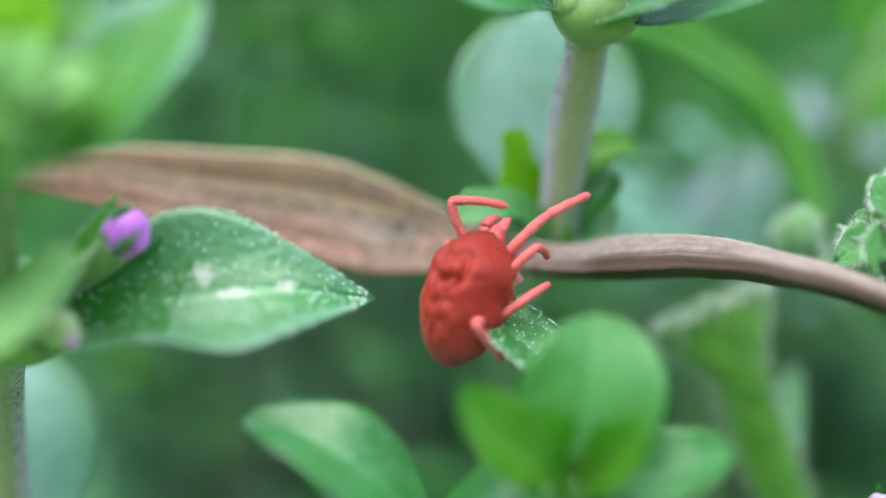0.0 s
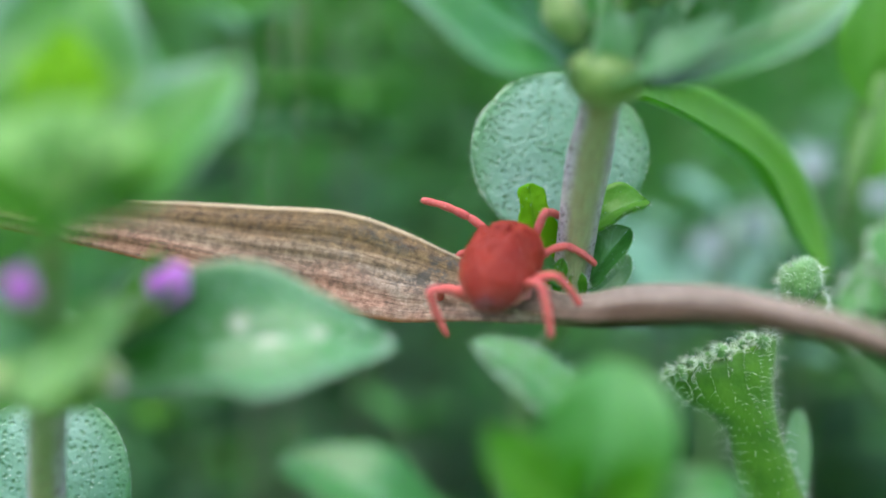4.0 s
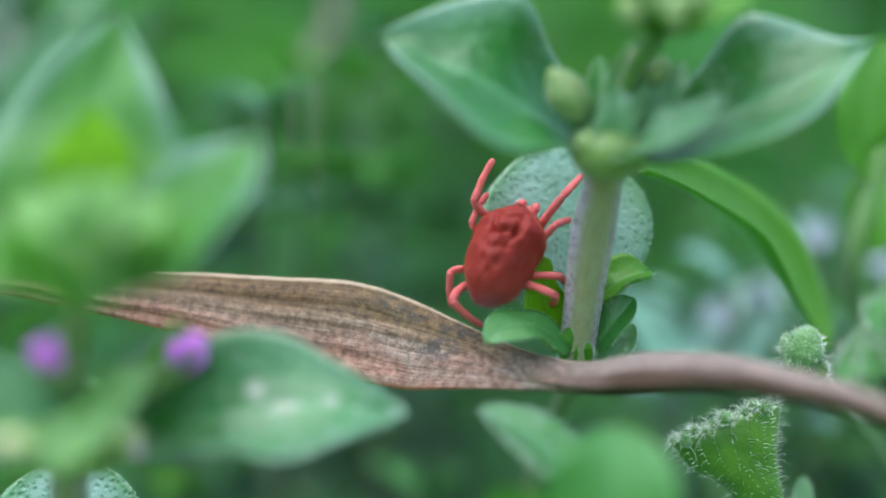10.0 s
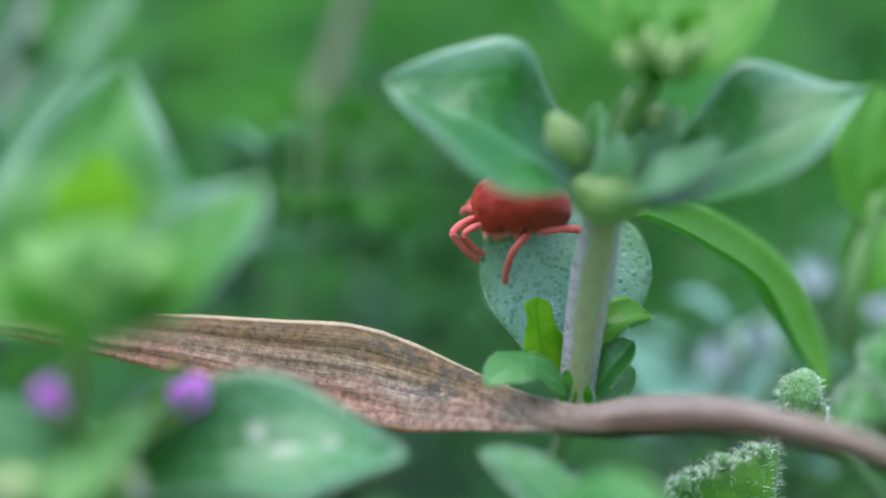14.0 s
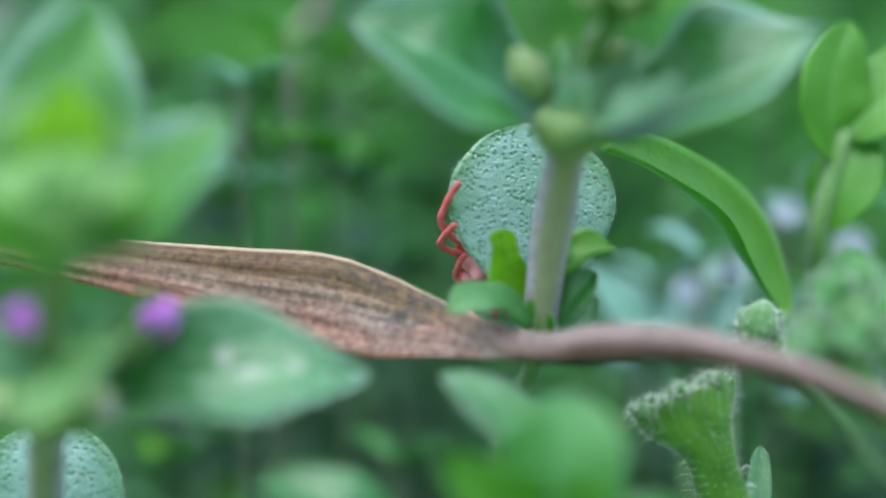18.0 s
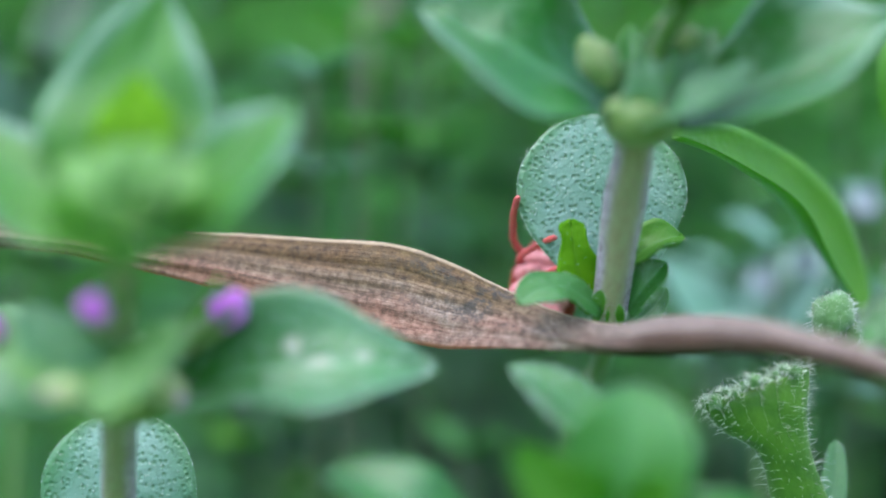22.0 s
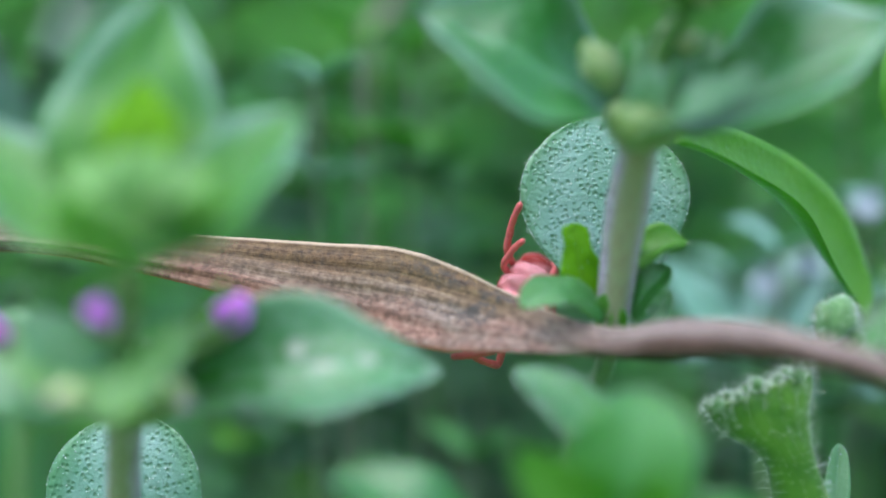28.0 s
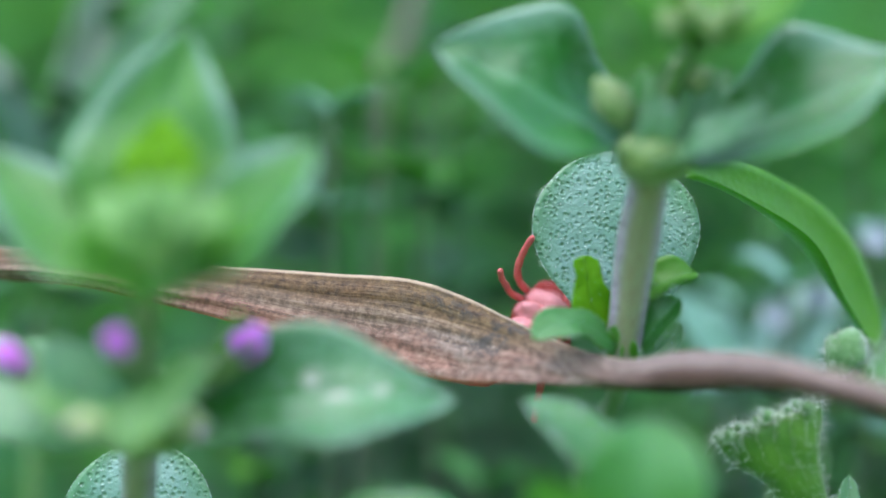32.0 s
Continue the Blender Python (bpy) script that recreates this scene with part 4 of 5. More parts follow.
def low_rosette():
    foot = at(1060, 2500, -3.5)
    foot.z = GROUND - 0.3
    ob = thing("rosette_weed", foot, "leafy green rosette below the dry blade", "weed", "weeds")
    part("stem", tube([(foot, 0.4), (at(1070, 1500, -3.6), 0.36), (at(1060, 1000, -4.4), 0.34)], 12), GREEN_STEM, ob)
    c = at(1060, 1010, -4.4)
    spec = (
        ((1110, 850, -4.9), (1085, 735, -4.4), (0.0, -0.74, 0.67), 1.4, MID, 0.3, "broad leaf standing upright"),
        ((930, 950, -5.0), (880, 850, -5.4), (0.4, -0.8, 0.4), 0.75, YOUNG, 0.3, "bright young leaf"),
        ((1030, 980, -5.6), (1010, 880, -6.2), (0.1, -0.85, 0.5), 0.65, YOUNG, 0.3, "bright young leaf"),
        ((1150, 980, -5.4), (1160, 890, -5.8), (-0.2, -0.85, 0.5), 0.6, YOUNG, 0.3, "bright young leaf"),
        ((1250, 1000, -4.6), (1330, 960, -5.0), (-0.4, -0.6, 0.7), 0.8, LEAF, 0.3, ""),
    )
    for k, (b, t, n, w, mat, cup, lab) in enumerate(spec):
        lf = Leaf(c, at(*b), at(*t), n, w, 0.95, 0.6, cup, 0.03, seed=100 + k)
        grow_leaf(ob, lf, mat, lab, 22, 6)
    lf = Leaf(at(1090, 900, -3.4), at(1015, 782, -2.8), at(866, 700, -1.7), (0.25, -0.5, 0.83), 0.84, 0.9, 0.55, 0.22, 0.04, seed=110)
    grow_leaf(ob, lf, LEAF, "glandular leaf reaching up to the dry blade", 22, 6, 260, 50, size=0.020)


def violet_weed():
    foot = at(1640, 2500, -1.5)
    foot.z = GROUND - 0.3
    ob = thing("flowering_weed", foot, "low weed with a pale violet blossom", "weed", "weeds")
    part("stem", tube([(foot, 0.3), (at(1620, 1500, -1.6), 0.26), (at(1585, 1150, -1.8), 0.2)], 10), GREEN_STEM, ob)
    for k in range(4):
        calyx_flower(ob, at(1585, 1160 - 8 * k, -1.8), at(1540 + 40 * k, 1098 - 16 * (k % 2), -2.4 + 0.3 * k), 0.3, "pale violet petal", LILAC)


def front_weed():
    foot = at(760, 2500, -4.0)
    foot.z = GROUND - 0.3
    ob = thing("rosette_weed", foot, "weed with broad smooth leaves close to the lens", "weed", "weeds")
    part("stem", tube([(foot, 0.4), (at(800, 1500, -4.0), 0.36), (at(830, 1080, -4.0), 0.32)], 12), GREEN_STEM, ob)
    c = at(830, 1090, -4.0)
    lf = Leaf(c, at(680, 915, -4.4), at(528, 905, -3.8), (0.1, -0.55, 0.83), 1.05, 0.8, 0.7, 0.2, 0.05, seed=120)
    grow_leaf(ob, lf, LEAF, "broad pale-rimmed leaf", 22, 6, 60)
    lf = Leaf(c, at(930, 1010, -5.0), at(1040, 1040, -5.0), (0, -0.5, 0.85), 0.9, seed=121)
    grow_leaf(ob, lf, LEAF, "", 18, 5)
    lf = Leaf(c, at(820, 1060, -5.4), at(780, 1110, -6.4), (0, -0.4, 0.9), 0.9, seed=122)
    grow_leaf(ob, lf, LEAF, "", 18, 5)


second_round_leaf()
hairy_weeds()
low_rosette()
violet_weed()
front_weed()


# ---- weeds farther back: opposite leaf pairs up a stem ----
def back_weed(u, v, y, tall, size, seed, material=None, lean=0.0, label="blurred green weed with opposite leaves"):
    rnd = random.Random(seed)
    top = at(u, v, y)
    foot = Vector((top.x + lean, y + rnd.uniform(-2, 2), ground_height(top.x, y) - 0.3))
    ob = thing("back_weed", foot, label, "weed", "weeds")
    mid = foot.lerp(top, 0.55) + Vector((rnd.uniform(-1.5, 1.5), 0, 0))
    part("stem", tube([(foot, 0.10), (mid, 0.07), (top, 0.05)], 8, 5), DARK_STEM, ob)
    pairs = tall
    for k in range(pairs):
        s = 1 - k * 3.6 / max((top - foot).length, 8)
        if s < 0.1:
            break
        p = bez(foot, mid * 2 - (foot + top) * 0.5, top, s)
        a = rnd.uniform(0, 3.14) + k * 1.57
        for side in (0, math.pi):
            d = Vector((math.cos(a + side), math.sin(a + side), 0))
            ln = size * rnd.uniform(0.75, 1.15) * (0.6 + 0.4 * min(k, 2) / 2)
            up = rnd.uniform(0.35, 0.8) if k == 0 else rnd.uniform(-0.1, 0.45)
            lf = Leaf(p, p + d * ln * 0.5 + Vector((0, 0, ln * (0.25 + up * 0.4))), p + d * ln + Vector((0, 0, ln * up * 0.6)), Vector((-d.x * up, -d.y * up - 0.1, 1)), ln * 0.3 / deep(p),
                      0.8, 0.75, 0.2, 0.05, 0.12, seed=seed + k)
            part("leaf", lf.mesh(10, 3), material or rnd.choice((FAR, FAR, YOUNG, LEAF)), ob)


def backdrop_weeds():
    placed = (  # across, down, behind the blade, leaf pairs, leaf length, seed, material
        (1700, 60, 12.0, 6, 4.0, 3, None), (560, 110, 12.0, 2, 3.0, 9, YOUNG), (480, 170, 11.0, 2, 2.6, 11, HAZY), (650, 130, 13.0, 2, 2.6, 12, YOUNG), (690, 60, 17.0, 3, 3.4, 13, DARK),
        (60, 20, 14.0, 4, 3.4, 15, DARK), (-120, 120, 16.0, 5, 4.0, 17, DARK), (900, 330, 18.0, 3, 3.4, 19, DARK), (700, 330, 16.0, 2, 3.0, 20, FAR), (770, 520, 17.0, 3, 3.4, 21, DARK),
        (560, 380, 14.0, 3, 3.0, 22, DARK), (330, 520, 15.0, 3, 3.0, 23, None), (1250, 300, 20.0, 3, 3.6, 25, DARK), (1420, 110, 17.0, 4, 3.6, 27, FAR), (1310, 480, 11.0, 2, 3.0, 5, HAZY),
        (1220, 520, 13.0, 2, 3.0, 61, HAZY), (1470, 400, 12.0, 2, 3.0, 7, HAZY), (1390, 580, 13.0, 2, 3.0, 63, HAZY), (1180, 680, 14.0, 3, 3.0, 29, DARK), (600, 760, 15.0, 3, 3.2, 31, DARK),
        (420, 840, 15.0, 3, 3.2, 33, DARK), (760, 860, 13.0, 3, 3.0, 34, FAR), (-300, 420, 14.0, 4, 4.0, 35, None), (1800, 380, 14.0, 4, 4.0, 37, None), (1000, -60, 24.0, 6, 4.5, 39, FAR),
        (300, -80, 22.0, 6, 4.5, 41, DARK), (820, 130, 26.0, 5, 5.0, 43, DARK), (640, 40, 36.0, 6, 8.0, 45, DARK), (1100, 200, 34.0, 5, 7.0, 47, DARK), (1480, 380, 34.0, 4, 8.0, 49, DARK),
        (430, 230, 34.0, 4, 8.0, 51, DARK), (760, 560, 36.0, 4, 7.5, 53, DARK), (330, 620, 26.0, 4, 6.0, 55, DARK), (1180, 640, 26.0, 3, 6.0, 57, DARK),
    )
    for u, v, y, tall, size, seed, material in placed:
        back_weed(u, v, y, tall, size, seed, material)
    # an added weed behind the upright stem: pale leaves for haze, petals for bright discs
    foot = at(1300, 1100, 12.0)
    foot.z = ground_height(foot.x, foot.y) - 0.3
    ob = thing("flowering_weed", foot, "pale bluish-green weed with whitish blossoms", "weed", "weeds")
    part("stem", tube([(foot, 0.14), (at(1290, 860, 12.0), 0.12), (at(1285, 660, 12.0), 0.09)], 8), GREEN_STEM, ob)
    for k, (a, b, c, n, w) in enumerate((((1285, 660), (1180, 600), (1105, 500), (0.25, -0.6, 0.76), 0.85), ((1285, 660), (1300, 580), (1405, 470), (-0.2, -0.6, 0.78), 0.85))):
        lf = Leaf(at(*a, 12.0), at(*b, 11.6), at(*c, 12.0), n, w, 0.8, 0.65, 0.2, seed=150 + k)
        grow_leaf(ob, lf, HAZY, "broad pale bluish leaf", 16, 4)
    for u, v, size in ((1292, 540, 0.62), (1366, 505, 0.5), (1470, 400, 0.55), (1590, 455, 0.55)):
        part("stalk", tube([(at(1285, 670, 12.0), 0.05), (at((u + 1285) / 2, v + 60, 11.6), 0.05), (at(u, v + 12, 11.4), 0.05)], 6), GREEN_STEM, ob)
        for k in range(5):
            q = k * 1.257 + 0.3
            tip = at(u + 27 * math.cos(q), v + 27 * math.sin(q), 11.1)
            lf = Leaf(at(u, v, 11.4), at(u, v, 11.3).lerp(tip, 0.6), tip, (0, -0.8, 0.6), size * 0.45, 0.7, 0.5, 0.1, 0.05, 0.05, seed=k)
            part("petal", lf.mesh(6, 2), BRIGHT_DISC, ob, "whitish violet petal" if k == 0 else "")
    # a dry greyish stalk among them
    foot = at(520, 900, 22.0)
    foot.z = ground_height(foot.x, foot.y) - 0.3
    ob = thing("dry_stalk", foot, "thin greyish dead stalk among the weeds", "stalk")
    part("stalk", tube([(foot, 0.03), (at(560, 240, 22), 0.04), (at(600, 60, 22), 0.16), (at(720, -330, 20), 0.18)], 8), STRAW, ob)
    # added low weeds whose dark leaves stand in for shade near the soil
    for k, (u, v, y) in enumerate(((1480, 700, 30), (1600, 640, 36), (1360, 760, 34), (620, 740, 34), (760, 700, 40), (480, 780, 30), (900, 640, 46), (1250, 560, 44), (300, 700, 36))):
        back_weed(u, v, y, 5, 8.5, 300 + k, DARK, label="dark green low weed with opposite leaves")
    foot = at(1880, 1200, 12.0)
    foot.z = ground_height(foot.x, foot.y) - 0.3
    ob = thing("broad_leaf_weed", foot, "bright weed with broad upright leaves beyond the hairy shoots", "weed", "weeds")
    part("stem", tube([(foot, 0.22), (at(1740, 860, 11), 0.16), (at(1560, 580, 8), 0.2), (at(1532, 440, 6), 0.2), (at(1580, 250, 6), 0.16)], 10), GREEN_STEM, ob)
    for k, (a, b, c, n, w) in enumerate((((1575, 300), (1530, 200), (1590, 50), (0.3, -0.85, 0.4), 0.95), ((1540, 430), (1590, 330), (1625, 260), (-0.3, -0.85, 0.4), 0.75),
                                         ((1580, 260), (1680, 180), (1760, 60), (-0.3, -0.8, 0.5), 0.9))):
        lf = Leaf(at(*a, 6.0), at(*b, 5.4), at(*c, 6.0), n, w, 0.9, 0.62, 0.15, seed=140 + k)
        grow_leaf(ob, lf, YOUNG, "broad bright leaf", 20, 5)
    foot = at(-120, 900, 13.0)
    foot.z = ground_height(foot.x, foot.y) - 0.3
    ob = thing("long_leaf_weed", foot, "weed with long smooth leaves rising behind the others", "weed", "weeds")
    part("stem", tube([(foot, 0.2), (at(-60, 700, 13), 0.18), (at(-20, 420, 13), 0.12)], 8), GREEN_STEM, ob)
    for k, (u, v, y, w) in enumerate(((330, -230, 15.0, 0.55), (90, -200, 17.0, 0.5), (-260, 0, 13.0, 0.5))):
        lf = Leaf(at(-60, 380, 13), at(u * 0.35, v * 0.4 + 120, y - 1), at(u, v, y), (0.3, -0.55, 0.75), w, 0.7, 0.5, 0.25, seed=130 + k)
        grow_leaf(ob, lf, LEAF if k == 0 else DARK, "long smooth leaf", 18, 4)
    rnd = random.Random(77)
    for k in range(16):
        y = rnd.uniform(50, 110)
        u, v = rnd.uniform(-500, 2000), rnd.uniform(-100, 620)
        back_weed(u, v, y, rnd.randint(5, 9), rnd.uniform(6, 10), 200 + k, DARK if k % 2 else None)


def thicket():
    """The mass of leaves in the distance, and low herbage on the soil all round."""
    rnd = random.Random(8)
    verts, faces = [], []

    def sprig(p, ln, up):
        a = rnd.uniform(0, 6.283)
        d = Vector((math.cos(a), math.sin(a), up)).normalized()
        side = d.cross(Vector((rnd.uniform(-0.6, 0.6), rnd.uniform(-0.6, 0.6), 1))).normalized() * ln * rnd.uniform(0.16, 0.3)
        up_v = side.cross(d).normalized() * ln * 0.12
        b = len(verts)
        verts.extend((p, p + d * ln * 0.4 + side + up_v, p + d * ln * 0.45 - up_v * 0.5, p + d * ln * 0.4 - side + up_v, p + d * ln - up_v))
        faces.extend(((b, b + 2, b + 1), (b, b + 3, b + 2), (b + 1, b + 2, b + 4), (b + 2, b + 3, b + 4)))

    for _ in range(9000):
        y = 70 + 150 * rnd.random()
        x = rnd.uniform(-1, 1) * (40 + y * 0.8)
        sprig(Vector((x, y, ground_height(x, y))), rnd.uniform(7, 20), rnd.uniform(-0.2, 2.2))
    for _ in range(7000):
        x, y = rnd.gauss(0, 80), rnd.gauss(30, 80)
        if y < -8 and abs(x) < 40:
            continue
        sprig(Vector((x, y, ground_height(x, y))), rnd.uniform(3, 9), rnd.uniform(0.1, 1.6))
    for _ in range(5000):
        x, y = rnd.uniform(-600, 600), rnd.uniform(-500, 640)
        if abs(x) < 200 and -250 < y < 20:
            continue
        sprig(Vector((x, y, ground_height(x, y))), rnd.uniform(12, 40), rnd.uniform(0.3, 2.0))
    ob = part("herbage", (verts, faces, [(0.5, 0.5)] * len(verts)), FAR, None, "dense low green herbage covering the soil")
    tagged(ob, category="herbage", kind="stuff")


backdrop_weeds()
thicket()


# ---- the red velvet mite ----
def mite_body():
    n, m = 108, 88
    verts, uvs, faces = [], [], []
    for i in range(m + 1):
        th = math.pi * i / m
        for j in range(n):
            a = 2 * math.pi * j / n
            y = math.cos(th)
            x, z = math.sin(th) * math.cos(a), math.sin(th) * math.sin(a)
            # broad shoulders in front, a narrower waist, a rounded tail
            wide = 0.93 + 0.13 * math.exp(-((y - 0.45) / 0.3) ** 2) - 0.05 * math.exp(-((y - 0.05) / 0.2) ** 2) - 0.20 * max(0, y - 0.7) - 0.15 * max(0, -y - 0.15)
            p = Vector((x * 0.88 * wide, y * 1.28, z * (0.92 if z > 0 else 0.72) * (0.95 + 0.1 * math.exp(-((y - 0.3) / 0.5) ** 2))))
            nrm = Vector((x, y * 0.6, z)).normalized()
            lump = 0.06 * noise.noise(p * 1.8) + 0.02 * noise.noise(p * 5.0)
            if z > 0:
                # furrows across and along the back
                top = min(max((z / max(math.sin(th), 0.05) - 0.25) / 0.4, 0.0), 1.0)
                for cy, dep, wd in ((0.52, 0.11, 0.08), (0.14, 0.17, 0.085), (-0.20, 0.07, 0.08)):
                    bow = cy + 0.18 * abs(x) + 0.03 * math.sin(x * 9)
                    lump -= dep * math.exp(-((y - bow) / wd) ** 2) * top * (0.08 + 0.92 * math.exp(-(x / 0.42) ** 2))
                for cx in (-0.34, 0.36):
                    lump -= 0.17 * math.exp(-((x - cx - 0.05 * math.sin(y * 6)) / 0.085) ** 2) * math.exp(-((y - 0.24) / 0.34) ** 2) * top
                for cx, cy in ((-0.2, -0.45), (0.2, -0.45), (-0.16, -0.02), (0.17, 0.0), (0.0, -0.62)):
                    lump -= 0.07 * math.exp(-((x - cx) ** 2 + (y - cy) ** 2) / 0.006)
            else:
                # paired lobes at the roots of the legs
                for cy in (0.78, 0.45, 0.02):
                    for sx in (-1, 1):
                        lump += 0.22 * math.exp(-((x - sx * 0.40) ** 2 / 0.045 + (y - cy) ** 2 / 0.016)) * min(1.0, -z * 2.5)
                for cy in (-0.62, -0.2, 0.25):
                    lump -= 0.13 * math.exp(-((y - cy - 0.2 * x) / 0.07) ** 2) * min(1.0, -z * 2.0)
                lump -= 0.12 * math.exp(-(x / 0.12) ** 2) * math.exp(-((y - 0.3) / 0.6) ** 2)
            lump *= 1 - min(max((y - 0.72) / 0.2, 0.0), 1.0)
            verts.append(p + nrm * lump)
            uvs.append((j / n, i / m))
    for i in range(m):
        for j in range(n):
            a, b = i * n + j, i * n + (j + 1) % n
            faces.append((a, b, b + n, a + n))
    return verts, faces, uvs


def leg_shape(length, r0, r1, joints, bow, seed):
    """A jointed leg piece along +y: beaded segments, bowed towards +z."""
    pts = []
    n = joints * 5
    for i in range(n + 1):
        s = i / n
        k = (s * joints) % 1.0
        r = r0 + (r1 - r0) * s
        r *= 1.0 - 0.10 * math.exp(-((min(k, 1 - k)) / 0.12) ** 2) + 0.07 * math.sin(k * 3.14)
        pts.append((Vector((0, -0.03 + s * (length + 0.06), bow * math.sin(math.pi * s))), r if 0 < i < n else r * 0.72))
    return tube(pts, 12, 2, 0.0, 0.06, seed, False, (1, 0, 0.02))


HIPS = {1: (0.40, 1.00, -0.22), 2: (0.56, 0.66, -0.28), 3: (0.60, -0.45, -0.34), 4: (0.54, -0.76, -0.28)}
FORE = {1: 0.0, 2: 0.0, 3: 0.30, 4: 0.36}  # the farther legs of one side are set on farther forward
REST = {1: (0.95, 2.05, -0.35), 2: (1.65, 1.15, -0.75), 3: (1.65, -0.25, -0.75), 4: (1.15, -1.35, -0.75)}
TUCK = {1: (0.50, 0.70, 0.40), 2: (0.55, 0.40, 0.4), 3: (0.55, 0.05, 0.3), 4: (0.55, -0.45, 0.3)}  # held close, behind a leaf
SPAN = {1: (1.04, 1.06), 2: (0.72, 0.80), 3: (0.74, 0.84), 4: (0.94, 1.08)}


MITE = 0.92  # its size, of a body 2.6 mm long


def build_mite():
    ob = new("mite")
    ob.empty_display_size = MM
    tagged(ob, "bright red velvet mite with pink legs walking on the weeds", "mite")
    body = part("body", mite_body(), VELVET, ob, "plump furrowed red velvet body")
    rnd = random.Random(12)
    roots = []
    polys = body.data.polygons
    for p in polys:
        for _ in range(2):
            d = (p.normal + Vector((rnd.uniform(-0.5, 0.5), rnd.uniform(-0.9, 0.1), rnd.uniform(-0.4, 0.4)))).normalized()
            roots.append((p.center / MM + Vector((rnd.uniform(-0.03, 0.03), rnd.uniform(-0.03, 0.03), 0)), d * rnd.uniform(0.014, 0.034)))
    part("down", spikes(roots, 0.0038), DOWN, body, "short red velvet hairs", "stuff")
    # extra tail hairs, pale pink to carry the velvet's sheen in their colour
    tail = [(p, d * 1.5) for p, d in roots if p.y < rnd.uniform(-1.3, 0.1)][::2]
    part("down", spikes(tail, 0.0042), SHEEN_DOWN, body, "longer pale pink hairs towards the tail", "stuff")
    for sx in (-1, 1):
        palp = part("palp", tube([(Vector((sx * 0.16, 1.18, -0.14)), 0.12), (Vector((sx * 0.2, 1.42, -0.10)), 0.11), (Vector((sx * 0.17, 1.58, -0.2)), 0.09),
                                  (Vector((sx * 0.13, 1.66, -0.34)), 0.035)], 10, scaled=False), LEG, ob, "short pink feeler")
        part("claw", tube([(Vector((sx * 0.13, 1.64, -0.3)), 0.035), (Vector((sx * 0.1, 1.68, -0.44)), 0.008)], 8, scaled=False), CLAW, palp)
        part("eye", blob((sx * 0.43, 1.02, 0.18), (sx, 0.4, 0.3), 0.05, 0.05, 0.0, scaled=False), EYE, ob, "tiny dark eye")
    part("snout", blob((0, 1.32, -0.2), (0, 1, -0.3), 0.24, 0.13, 0.1, 3, scaled=False), LEG, ob, "small pink snout")
    legs = {}
    for k in (1, 2, 3, 4):
        for side, sx in (("L", -1), ("R", 1)):
            a, b = SPAN[k]
            r = 0.094 if k in (1, 4) else 0.086
            leg = part("leg", leg_shape(a, r * 1.05, r * 0.92, 2, 0.10, k), LEG, ob, "pink jointed leg")
            shin = part("shin", leg_shape(b, r * 0.98, r * 0.80, 3, 0.05, k + 9), LEG, leg)
            part("claw", tube([(Vector((0, b - 0.03, 0)), 0.035), (Vector((0, b + 0.05, -0.03)), 0.006)], 6, scaled=False), CLAW, shin)
            legs[side + str(k)] = (leg, shin, Vector((HIPS[k][0] * sx, HIPS[k][1] + (FORE[k] if sx > 0 else 0.0), HIPS[k][2])), Vector((REST[k][0] * sx, REST[k][1], REST[k][2])), Vector((TUCK[k][0] * sx, TUCK[k][1], TUCK[k][2])), a, b, sx)
    return ob, legs


mite, mite_legs = build_mite()
mite.scale = (MITE,) * 3
cam.data.dof.focus_object = mite_legs["L1"][1]  # the lens stays focused on the mite


def stand(place, head, back):
    """The mite's pose from its middle, the way of its head and the way of its back, in millimetres."""
    y = Vector(head).normalized()
    x = y.cross(Vector(back)).normalized()
    z = x.cross(y)
    m = Matrix((x, y, z)).transposed().to_4x4()
    m.translation = Vector(place)
    return m


def bend(hip, tip, a, b, pole):
    """Poses of a leg's two pieces, from hip to tip, knee towards pole."""
    d = tip - hip
    far = min(max(d.length, abs(a - b) + 0.15), (a + b) * 0.985)
    d = d.normalized() * far
    along = (a * a - b * b + far * far) / (2 * far)
    off = math.sqrt(max(a * a - along * along, 0.0))
    e = d.normalized()
    p = (pole - e * pole.dot(e)).normalized()
    knee = e * along + p * off

    def piece(way):
        y = way.normalized()
        x = y.cross(p)
        x = x.normalized() if x.length > 1e-6 else y.orthogonal().normalized()
        return Matrix((x, y, x.cross(y))).transposed().to_4x4()

    upper = piece(knee)
    upper.translation = hip
    lower = piece(d - knee)
    lower.translation = hip + knee
    return upper, upper.inverted() @ lower


def metres(m):
    m = m.copy()
    m.translation *= MM
    return m


